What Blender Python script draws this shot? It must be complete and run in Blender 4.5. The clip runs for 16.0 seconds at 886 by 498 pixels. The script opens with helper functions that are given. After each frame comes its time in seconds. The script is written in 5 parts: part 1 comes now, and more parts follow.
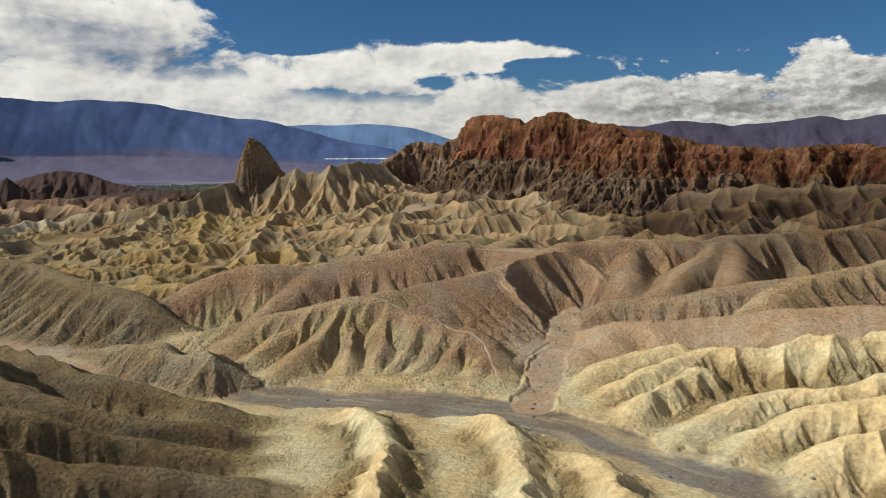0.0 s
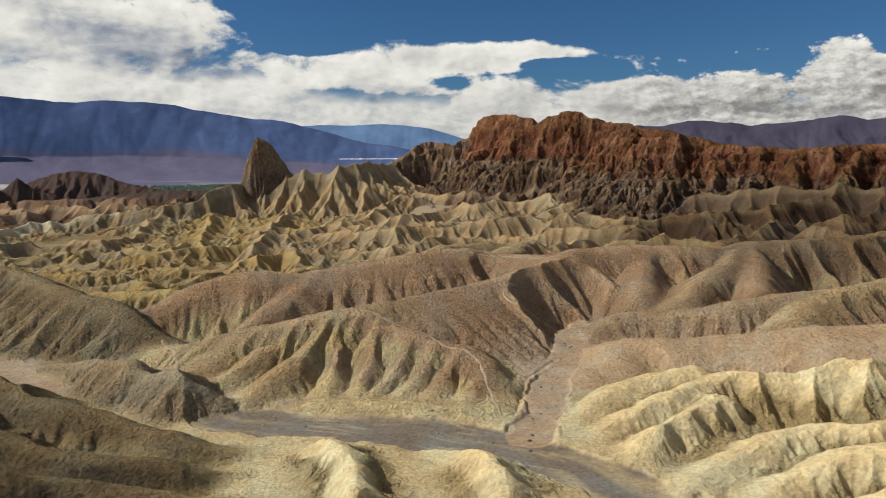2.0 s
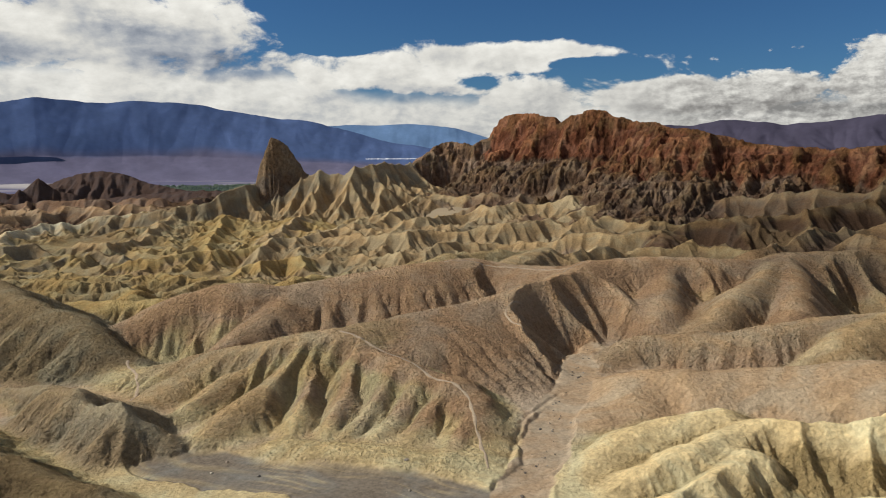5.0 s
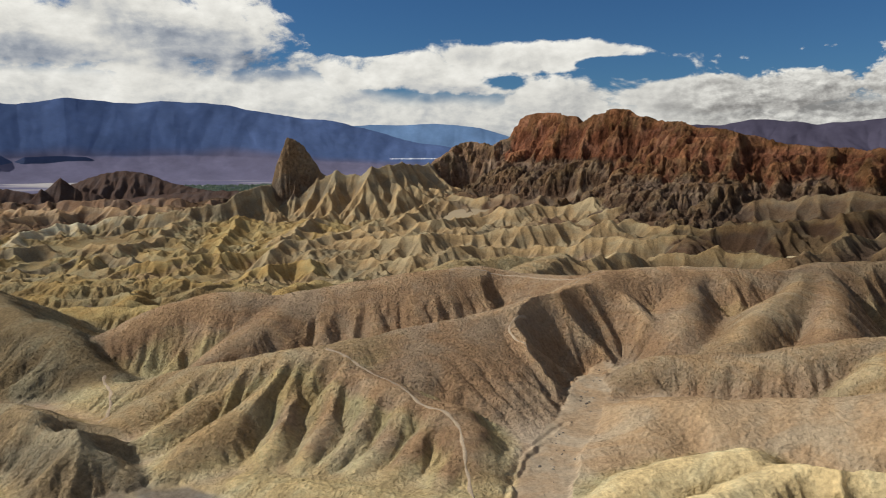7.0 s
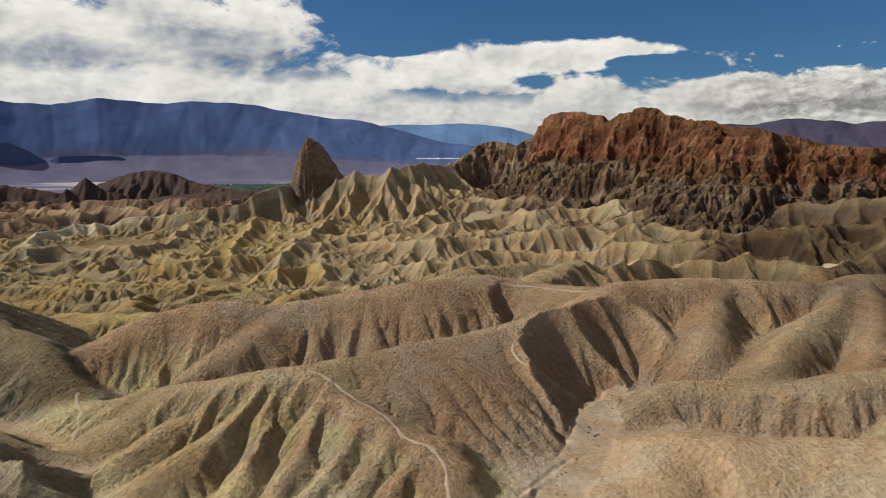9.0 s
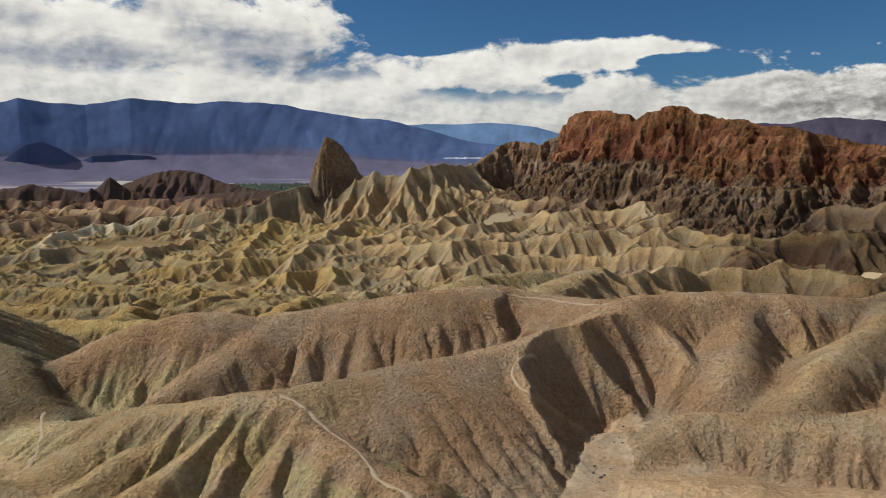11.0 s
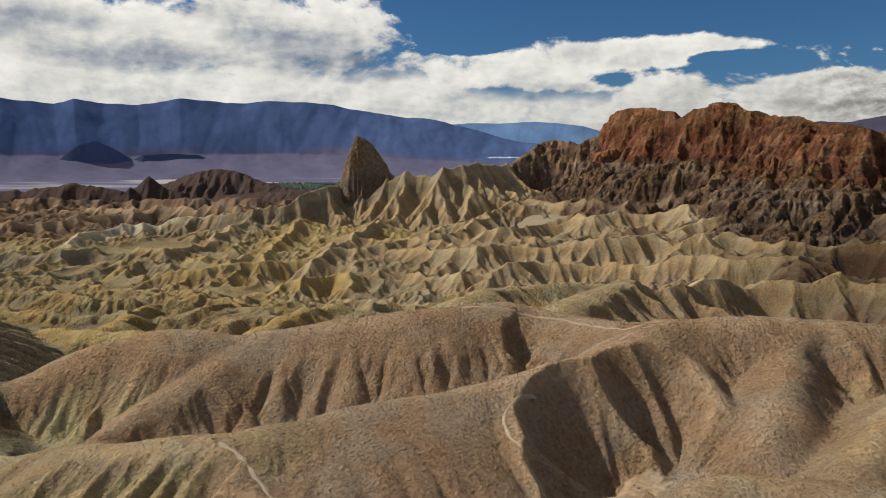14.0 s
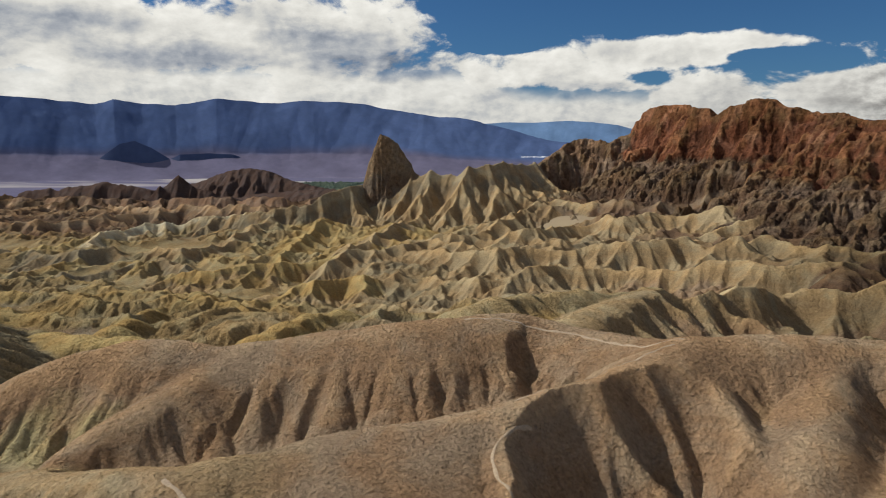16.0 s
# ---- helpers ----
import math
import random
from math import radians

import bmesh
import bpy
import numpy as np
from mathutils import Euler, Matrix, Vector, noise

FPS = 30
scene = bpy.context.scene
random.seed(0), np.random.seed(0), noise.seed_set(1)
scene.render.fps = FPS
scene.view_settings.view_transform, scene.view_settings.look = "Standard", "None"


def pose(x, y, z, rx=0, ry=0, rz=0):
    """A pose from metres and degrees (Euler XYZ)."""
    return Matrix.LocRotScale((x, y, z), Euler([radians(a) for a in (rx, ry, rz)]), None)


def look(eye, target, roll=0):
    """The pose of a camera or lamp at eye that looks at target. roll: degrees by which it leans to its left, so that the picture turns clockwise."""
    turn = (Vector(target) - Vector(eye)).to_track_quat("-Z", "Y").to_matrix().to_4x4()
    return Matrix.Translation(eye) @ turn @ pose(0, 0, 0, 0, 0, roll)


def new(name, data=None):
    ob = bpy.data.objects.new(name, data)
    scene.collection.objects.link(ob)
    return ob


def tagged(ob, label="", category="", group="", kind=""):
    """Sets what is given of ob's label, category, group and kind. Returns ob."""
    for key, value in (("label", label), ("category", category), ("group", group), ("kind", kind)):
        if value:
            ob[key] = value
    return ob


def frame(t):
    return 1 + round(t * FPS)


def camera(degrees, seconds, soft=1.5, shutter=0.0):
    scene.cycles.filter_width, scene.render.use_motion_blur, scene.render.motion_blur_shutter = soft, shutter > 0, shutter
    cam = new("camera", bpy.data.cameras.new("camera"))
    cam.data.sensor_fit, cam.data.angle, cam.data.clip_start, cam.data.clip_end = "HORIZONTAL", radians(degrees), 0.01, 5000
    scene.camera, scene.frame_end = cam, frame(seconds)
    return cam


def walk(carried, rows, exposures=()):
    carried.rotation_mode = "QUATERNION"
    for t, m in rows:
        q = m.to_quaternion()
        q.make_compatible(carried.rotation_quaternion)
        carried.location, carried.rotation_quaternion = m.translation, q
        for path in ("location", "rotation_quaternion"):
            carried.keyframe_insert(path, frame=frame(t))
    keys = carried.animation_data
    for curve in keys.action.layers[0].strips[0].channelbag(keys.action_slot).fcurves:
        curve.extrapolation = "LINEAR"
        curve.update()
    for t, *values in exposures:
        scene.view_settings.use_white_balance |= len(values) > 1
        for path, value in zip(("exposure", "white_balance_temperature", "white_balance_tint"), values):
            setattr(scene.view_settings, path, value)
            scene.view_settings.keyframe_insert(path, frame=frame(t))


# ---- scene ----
# camera: seconds, place, yaw, pitch, roll
cam = camera(64.90, 16.0, soft=1.0)
PATH = [
    (0, -0.02, -0.03, 70.03, -0.02, -7.95, -0.04),
    (0.5, 1.54, 4.39, 70.08, 0.34, -7.95, -0.05),
    (1, 3.07, 8.77, 70.14, 0.67, -7.94, -0.06),
    (1.5, 4.58, 13.11, 70.20, 0.98, -7.94, -0.06),
    (2, 6.09, 17.43, 70.27, 1.29, -7.94, -0.06),
    (2.5, 7.59, 21.74, 70.35, 1.60, -7.94, -0.06),
    (3, 9.11, 26.04, 70.42, 1.94, -7.94, -0.06),
    (3.5, 10.63, 30.34, 70.50, 2.30, -7.94, -0.06),
    (4, 12.15, 34.64, 70.59, 2.69, -7.94, -0.06),
    (6.5, 19.83, 56.36, 71.06, 5.07, -7.96, -0.03),
    (7, 21.35, 60.76, 71.17, 5.62, -7.96, -0.02),
    (7.5, 22.86, 65.17, 71.28, 6.18, -7.97, -0.01),
    (8, 24.35, 69.61, 71.40, 6.76, -7.98, -0.01),
    (8.5, 25.82, 74.07, 71.51, 7.34, -7.98, 0.00),
    (9, 27.26, 78.56, 71.63, 7.92, -7.99, 0.01),
    (11.5, 34.05, 101.37, 72.11, 10.84, -8.04, 0.05),
    (12, 35.32, 106.00, 72.17, 11.43, -8.05, 0.05),
    (12.5, 36.55, 110.66, 72.20, 12.04, -8.06, 0.05),
    (13, 37.75, 115.33, 72.20, 12.67, -8.07, 0.06),
    (13.5, 38.91, 120.02, 72.18, 13.32, -8.08, 0.06),
    (14, 40.04, 124.71, 72.11, 13.99, -8.09, 0.06),
    (14.5, 41.12, 129.39, 72.00, 14.68, -8.10, 0.05),
    (15, 42.17, 134.05, 71.85, 15.38, -8.11, 0.05),
    (15.5, 43.17, 138.69, 71.64, 16.09, -8.12, 0.04),
    (16, 44.11, 143.27, 71.38, 16.77, -8.13, 0.04),
]


def heading(x, y, z, yaw, pitch, roll):
    ahead = Vector((-math.sin(radians(yaw)) * math.cos(radians(pitch)), math.cos(radians(yaw)) * math.cos(radians(pitch)), math.sin(radians(pitch))))
    return look((x, y, z), Vector((x, y, z)) + ahead * 10, roll)


walk(cam, [(row[0], heading(*row[1:])) for row in PATH])

# ---- world, sun, exposure ----
SUN_AZ, SUN_EL = -92.0, 37.0  # degrees from +y to the right, and above the horizon
sun = new("sun", bpy.data.lights.new("sun", "SUN"))
sun.data.energy, sun.data.angle, sun.data.color = 4.4, radians(0.6), (1.0, 0.985, 0.935)
sun_way = Vector((math.sin(radians(SUN_AZ)) * math.cos(radians(SUN_EL)), math.cos(radians(SUN_AZ)) * math.cos(radians(SUN_EL)), math.sin(radians(SUN_EL))))
sun.matrix_world = look(sun_way * 500, (0, 0, 0))
scene.view_settings.exposure = 0.02


class Nodes:
    """A thin wrapper to wire shader nodes."""

    def __init__(self, tree):
        self.tree = tree
        tree.nodes.clear()

    def add(self, kind, links=None, **settings):
        node = self.tree.nodes.new(kind)
        for key, value in settings.items():
            setattr(node, key, value)
        for key, value in (links or {}).items():
            if isinstance(value, bpy.types.NodeSocket):
                self.tree.links.new(value, node.inputs[key])
            else:
                node.inputs[key].default_value = value
        return node

    def math(self, op, a, b=0.0, c=0.0, clamp=False):
        return self.add("ShaderNodeMath", {0: a, 1: b, 2: c}, operation=op, use_clamp=clamp).outputs[0]

    def ramp(self, value, low, high, out_low=0.0, out_high=1.0):
        return self.add("ShaderNodeMapRange", {0: value, 1: low, 2: high, 3: out_low, 4: out_high}, interpolation_type="SMOOTHSTEP").outputs[0]

    def mix(self, fac, a, b, blend="MIX"):
        node = self.add("ShaderNodeMix", data_type="RGBA", blend_type=blend)
        for key, value in ((0, fac), (6, a), (7, b)):
            if isinstance(value, bpy.types.NodeSocket):
                self.tree.links.new(value, node.inputs[key])
            else:
                node.inputs[key].default_value = value
        return node.outputs[2]

    def noise(self, vector, scale, detail=4.0, rough=0.55, warp=0.0):
        return self.add("ShaderNodeTexNoise", {"Vector": vector, "Scale": scale, "Detail": detail, "Roughness": rough, "Distortion": warp}).outputs[0]


# clouds: turn and height of the middle in degrees, half width, half height, weight (below 0: a gap of blue)
CLOUDS = [(-27, 8.8, 12, 5.2, 0.85), (-44, 8, 12, 5.5, 0.8), (-60, 8, 16, 6, 0.7), (-7, 6.4, 12, 2.2, 0.8), (3, 7.6, 9, 1.5, 0.75), (8, 4.2, 14, 2.0, 0.75), (21, 4.3, 13, 1.9, 0.9), (27.6, 5.9, 3.0, 2.5, 0.95), (33, 4.9, 6, 2.0, 0.9),
          (40, 5, 15, 3, 0.6), (-12.2, 9.0, 4.4, 1.7, -1.3), (-1, 11.2, 11, 1.9, -0.9), (18, 9.8, 15, 2.6, -0.9), (-0.6, 5.4, 1.9, 0.6, -0.45), (7.5, 6.9, 4, 0.5, -0.5), (-5.5, 11.6, 3.0, 0.9, 0.7), (22.8, 7.4, 0.9, 0.32, 0.55), (11.1, 11.6, 2.4, 0.45, 0.6)]
# thick grey undersides
BASES = [(-22, 6.5, 8, 1.4, 0.34), (-26, 8.6, 6, 1.7, 0.24), (-18.6, 7.6, 4, 2.2, 0.22), (-37, 6.8, 9, 1.4, 0.34), (-45, 8.8, 7, 1.6, 0.26), (-31, 10.2, 4, 1.0, 0.2), (-60, 7, 14, 2.5, 0.3), (23, 3.2, 14, 0.9, 0.2), (29, 4.3, 6, 0.5, 0.14), (-6, 4.6, 11, 0.8, 0.14), (40, 4, 12, 1.5, 0.2)]


def sky():
    world = bpy.data.worlds.new("sky")
    scene.world = world
    world.use_nodes = True
    n = Nodes(world.node_tree)
    blue = n.add("ShaderNodeTexSky", sky_type="NISHITA", sun_disc=False, sun_elevation=radians(SUN_EL), sun_rotation=radians(SUN_AZ), altitude=600.0, ozone_density=4.0, dust_density=0.3)
    deep = n.mix(1.0, blue.outputs[0], (0.42, 0.72, 1.0, 1), "MULTIPLY")
    clear = n.add("ShaderNodeBackground", {0: deep, 1: 0.053})
    way = n.add("ShaderNodeTexCoord").outputs["Generated"]
    axis = n.add("ShaderNodeSeparateXYZ", {0: way})
    turn = n.math("MULTIPLY", n.math("ARCTAN2", axis.outputs[0], axis.outputs[1]), 180 / math.pi)
    rise = n.math("MULTIPLY", n.math("ARCSINE", axis.outputs[2]), 180 / math.pi)
    flat = n.add("ShaderNodeCombineXYZ", {0: n.math("MULTIPLY", turn, 0.6), 1: rise, 2: 0.0}).outputs[0]

    def moved(shift):
        return n.add("ShaderNodeVectorMath", {0: flat, 1: shift}, operation="ADD").outputs[0]

    def billow(shift, scale, detail, warp=0.25):
        return n.math("MULTIPLY", n.math("SUBTRACT", n.noise(moved(shift), scale, detail, 0.6, warp), 0.5), 2.0)

    def puffs(shift):
        # round heads like those of cumulus
        return n.math("ABSOLUTE", billow(shift, 1.0, 5.0, 0.0))

    def lumps(patches):
        mass = 0.0
        for a0, e0, ra, re, weight in patches:
            du = n.math("MULTIPLY", n.math("SUBTRACT", turn, a0), 1 / ra)
            dv = n.math("MULTIPLY", n.math("SUBTRACT", rise, e0), 1 / re)
            q = n.math("SUBTRACT", 1.0, n.math("ADD", n.math("MULTIPLY", du, du), n.math("MULTIPLY", dv, dv)), clamp=True)
            mass = n.math("MULTIPLY_ADD", q, weight, mass)
        return mass

    body = n.math("ADD", lumps(CLOUDS), n.ramp(rise, 14.0, 30.0, 0.0, 0.3))
    heaped = n.ramp(turn, 10.0, 20.0, 0.25, 0.9)
    heads, heads_lit = puffs((3.0, 7.0, 0.0)), puffs((2.75, 7.3, 0.0))
    shape = n.math("MULTIPLY_ADD", billow((3.0, 7.0, 0.0), 0.30, 10.0), 1.15, body)
    shape = n.math("MULTIPLY_ADD", n.math("SUBTRACT", heads, 0.25), n.math("MULTIPLY", heaped, 0.9), shape)
    toward = billow((2.7, 7.4, 0.0), 0.30, 10.0)
    here = billow((3.0, 7.0, 0.0), 0.30, 10.0)
    slow, slow_up = billow((3.0, 7.0, 0.0), 0.30, 3.0), billow((2.5, 8.0, 0.0), 0.30, 3.0)
    cover = n.ramp(shape, 0.16, 0.46)
    # a veil of thin cloud down to the horizon, deeper in the west
    brim = n.math("ADD", n.ramp(turn, -9.0, -17.0, 4.6, 6.6), n.math("MULTIPLY", slow, 0.9))
    veil = n.ramp(n.math("SUBTRACT", brim, rise), -0.7, 1.3, 0.0, 0.97)
    cover = n.math("MAXIMUM", cover, veil)
    lit = n.math("MULTIPLY_ADD", n.math("SUBTRACT", slow, slow_up), 0.26, 0.67)
    lit = n.math("MULTIPLY_ADD", n.math("SUBTRACT", here, toward), 0.17, lit)
    lit = n.math("MULTIPLY_ADD", n.math("SUBTRACT", heads, heads_lit), n.math("MULTIPLY", heaped, 0.75), lit)
    lit = n.math("ADD", lit, n.ramp(shape, 0.9, 0.3, 0.0, 0.12))
    lit = n.math("MULTIPLY_ADD", billow((9.0, 4.0, 0.0), 0.45, 6.0), 0.16, lit)
    under = n.math("MULTIPLY", lumps(BASES), n.ramp(here, -0.45, 0.35, 1.5, 0.6))
    lit = n.math("SUBTRACT", lit, under)
    lit = n.math("ADD", lit, n.ramp(rise, 2.0, 7.0, -0.11, 0.08))
    lit = n.math("ADD", lit, n.ramp(turn, 2.0, 22.0, 0.0, -0.07))
    lit = n.math("MAXIMUM", n.math("MINIMUM", lit, 0.98), 0.3)
    pale = n.mix(n.ramp(turn, -12.0, 16.0), (0.66, 0.74, 0.88, 1), (0.82, 0.80, 0.76, 1))
    white = n.mix(n.ramp(lit, 0.34, 0.78), pale, (0.97, 0.955, 0.89, 1))
    cloud = n.add("ShaderNodeBackground", {0: white, 1: n.math("MULTIPLY", lit, 0.95)})
    both = n.add("ShaderNodeMixShader", {0: cover, 1: clear.outputs[0], 2: cloud.outputs[0]})
    n.add("ShaderNodeOutputWorld", {0: both.outputs[0]})


sky()

# ---- materials ----
def soil_material(name, rough=0.95, grain=1.6, relief=0.25, speckle=0.25, vary=1.0, drips=0.5, terrace=1.0):
    mat = bpy.data.materials.new(name)
    mat.use_nodes = True
    n = Nodes(mat.node_tree)
    place = n.add("ShaderNodeNewGeometry").outputs["Position"]
    painted = n.add("ShaderNodeAttribute", attribute_name="soil")
    soil, crumble = painted.outputs["Color"], painted.outputs["Alpha"]
    fine = n.noise(place, grain, 8.0, 0.65)
    lumps = n.noise(place, grain * 0.28, 5.0, 0.6, 0.8)
    broad = n.noise(place, 0.05, 6.0, 0.62, 0.8)
    drip = n.add("ShaderNodeMapping", {"Vector": place, "Scale": (0.55, 0.55, 0.06)}).outputs[0]
    streak = n.noise(drip, 1.0, 5.0, 0.6)
    tone = n.math("MULTIPLY", n.math("SUBTRACT", fine, 0.5), speckle * 2.4)
    for part, share in ((lumps, 0.35 * vary), (broad, 0.75 * vary), (streak, drips * vary)):
        tone = n.math("MULTIPLY_ADD", n.math("SUBTRACT", part, 0.5), share, tone)
    tone = n.math("MAXIMUM", n.math("ADD", tone, 1.0), 0.3)
    color = n.mix(1.0, soil, n.add("ShaderNodeCombineColor", {0: tone, 1: tone, 2: tone}).outputs[0], "MULTIPLY")
    warm = n.mix(n.ramp(broad, 0.4, 0.62), (1.08, 0.985, 0.87, 1), (0.96, 1.0, 1.01, 1))
    color = n.mix(1.0, color, warm, "MULTIPLY")
    # small terraces along the slope, lumps, and the crumbly skin of dry clay
    bent = n.add("ShaderNodeMapping", {"Vector": place, "Scale": (0.22, 0.22, 1.5)}).outputs[0]
    terraces = n.noise(bent, terrace, 4.0, 0.6, 1.2)
    skin = n.add("ShaderNodeTexVoronoi", {"Vector": place, "Scale": grain * 1.1}, feature="SMOOTH_F1").outputs[0]
    normal = None
    for height, amount, deep in ((terraces, 0.55, relief * 0.9), (lumps, 0.9, relief * 1.5), (fine, 1.0, relief * 1.5), (skin, 0.7, relief * 0.5)):
        links = {"Strength": n.math("MULTIPLY", crumble, amount), "Distance": deep, "Height": height}
        if normal:
            links["Normal"] = normal
        normal = n.add("ShaderNodeBump", links).outputs[0]
    shade = n.add("ShaderNodeBsdfPrincipled", {"Base Color": color, "Roughness": rough, "Specular IOR Level": 0.0, "Normal": normal})
    n.add("ShaderNodeOutputMaterial", {0: shade.outputs[0]})
    return mat


SOIL = soil_material("badland_clay", grain=1.15, relief=1.15, speckle=0.5, vary=1.2)
ROCK = soil_material("cliff_rock", grain=0.3, relief=2.6, speckle=0.75, vary=1.4, terrace=0.35)


def far_material():
    mat = bpy.data.materials.new("far_slope")
    mat.use_nodes = True
    n = Nodes(mat.node_tree)
    place = n.add("ShaderNodeNewGeometry").outputs["Position"]
    soil = n.add("ShaderNodeAttribute", attribute_name="soil").outputs["Color"]
    grain = n.noise(place, 0.03, 6.0, 0.65)
    patch = n.noise(n.add("ShaderNodeMapping", {"Vector": place, "Scale": (0.004, 0.004, 0.012)}).outputs[0], 1.0, 5.0, 0.6)
    tone = n.math("MULTIPLY_ADD", n.math("SUBTRACT", grain, 0.5), 0.35, 1.0)
    tone = n.math("MULTIPLY_ADD", n.math("SUBTRACT", patch, 0.5), 0.2, tone)
    color = n.mix(1.0, soil, n.add("ShaderNodeCombineColor", {0: tone, 1: tone, 2: tone}).outputs[0], "MULTIPLY")
    shade = n.add("ShaderNodeBsdfPrincipled", {"Base Color": color, "Roughness": 1.0, "Specular IOR Level": 0.0})
    n.add("ShaderNodeOutputMaterial", {0: shade.outputs[0]})
    return mat


FAR = far_material()


# ---- relief ----
def hashed(ix, iy, seed):
    h = (ix.astype(np.int64) * 374761393 + iy.astype(np.int64) * 668265263 + seed * 974634541) & 0xFFFFFFFF
    h = ((h ^ (h >> 13)) * 1274126177) & 0xFFFFFFFF
    return ((h ^ (h >> 16)) & 0xFFFF) / 65535.0


def rough_noise(x, y, size, seed=0):
    """Smooth noise from -1 to 1 whose swells are about size metres wide."""
    u, v = x / size, y / size
    iu, iv = np.floor(u), np.floor(v)
    fu, fv = u - iu, v - iv
    iu, iv = iu.astype(np.int64), iv.astype(np.int64)

    def corner(a, b):
        turn = hashed(iu + a, iv + b, seed) * 2 * np.pi
        return np.cos(turn) * (fu - a) + np.sin(turn) * (fv - b)

    wu, wv = fu * fu * fu * (fu * (fu * 6 - 15) + 10), fv * fv * fv * (fv * (fv * 6 - 15) + 10)
    low = corner(0, 0) * (1 - wu) + corner(1, 0) * wu
    high = corner(0, 1) * (1 - wu) + corner(1, 1) * wu
    return (low * (1 - wv) + high * wv) * 1.5


def fractal(x, y, size, seed=0, octaves=4, gain=0.5):
    total, weight = 0.0, 1.0
    for k in range(octaves):
        total = total + weight * rough_noise(x, y, size / 2**k, seed + 17 * k)
        weight *= gain
    return total


def step(a, b, v):
    q = np.clip((v - a) / (b - a), 0, 1)
    return q * q * (3 - 2 * q)


def curve_through(points, parts=6):
    """A smooth line through points (Catmull-Rom)."""
    p = np.array(points, float)
    p = np.vstack([2 * p[0] - p[1], p, 2 * p[-1] - p[-2]])
    out = []
    for k in range(1, len(p) - 2):
        for q in np.arange(parts) / parts:
            a, b, c, d = p[k - 1 : k + 3]
            out.append(0.5 * (2 * b + (c - a) * q + (2 * a - 5 * b + 4 * c - d) * q**2 + (3 * b - a - 3 * c + d) * q**3))
    out.append(p[-2])
    return np.array(out)


RIDGES = []
def ridge(kind, crest, slope=0.62, top=4.0, cut=0.16, cap=None, flank=None, cap_depth=5.0, foot=None, cliff=None, wave=0.6, front=None, rill=None, label=""):
    """A hill: its crest line, flank slope, roundness of the top, strength of its gullies, soil of top, flanks and foot."""
    RIDGES.append(dict(kind=kind, crest=crest, slope=slope, top=top, cut=cut, cap=cap, flank=flank, cap_depth=cap_depth, foot=foot, cliff=cliff, wave=wave, front=front or slope, rill=rill, label=label))


BROWN, TAN, YELLOW, GREY = (0.345, 0.234, 0.148), (0.41, 0.30, 0.172), (0.55, 0.445, 0.25), (0.30, 0.238, 0.156)
GREEN, DARK, RED, PINK, PALE = (0.365, 0.285, 0.16), (0.10, 0.074, 0.058), (0.24, 0.10, 0.058), (0.345, 0.25, 0.158), (0.62, 0.53, 0.36)
SILT = (0.47, 0.385, 0.222)
OLIVE, BASALT = (0.42, 0.335, 0.18), (0.075, 0.052, 0.045)
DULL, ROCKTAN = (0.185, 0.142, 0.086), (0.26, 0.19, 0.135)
GOLD, DARKB, WASH, ORANGE = (0.43, 0.305, 0.135), (0.185, 0.12, 0.082), (0.17, 0.149, 0.124), (0.25, 0.135, 0.074)

# -- the ridge beside the wash, its spurs and neighbours --
ridge("badland_ridge", [(-8, 238, 23.3), (0, 244, 23.8), (7, 249, 24.4)], 0.6, 9, 0.12, BROWN, BROWN, 9, front=0.36, label="broad brown clay ridge with a footpath on its flank")
ridge("spur", [(7, 249, 24.4), (20, 257, 27), (31, 263, 29.3), (42, 277, 29.5), (55, 298, 31)], 0.6, 7, 0.12, BROWN, BROWN, 9, front=1.05, rill=(11.0, 2.6, 5))
ridge("spur", [(-26, 226, 22.3), (-17, 220, 20.8), (-8, 213, 19.6), (2, 205, 18.3), (9, 200, 17), (13, 188, 13.5), (17, 171, 8)], 0.75, 5, 0.16, BROWN, OLIVE, 2.0, (YELLOW, 12), front=0.8)
ridge("spur", [(-27, 226, 20), (-28, 210, 15), (-28, 200, 12.5), (-27, 189, 8.5)], 1.05, 2.2, 0.14, BROWN, (0.47, 0.375, 0.2), 1.6, (YELLOW, 11.2), wave=0.3)
ridge("spur", [(-18, 218, 19), (-19, 204, 14.2), (-19, 195, 12), (-18, 186, 9)], 1.05, 2.2, 0.14, BROWN, (0.47, 0.375, 0.2), 1.6, (YELLOW, 11.2), wave=0.3)
ridge("spur", [(-8, 211, 18), (-10, 200, 14.2), (-12, 193, 12), (-14, 186, 9.5)], 1.05, 2.2, 0.14, BROWN, (0.47, 0.375, 0.2), 1.6, (YELLOW, 11.2), wave=0.3)
ridge("spur", [(-1, 205, 17.5), (-3.5, 197, 14), (-5, 191, 12.2), (-7, 184, 9.8)], 1.05, 2.2, 0.14, BROWN, (0.47, 0.375, 0.2), 1.6, (YELLOW, 11.2), wave=0.3)
ridge("spur", [(5, 200, 17), (2, 193, 13.8), (0.5, 188, 12.2), (-1, 182, 10)], 1.05, 2.2, 0.14, BROWN, (0.47, 0.375, 0.2), 1.6, (YELLOW, 11.2), wave=0.3)
ridge("spur", [(13, 196, 15.5), (11, 189, 13.8), (9, 182, 12.4), (7.5, 175, 10.5)], 1.05, 2.2, 0.14, BROWN, (0.47, 0.375, 0.2), 1.6, (YELLOW, 11.2), wave=0.3)
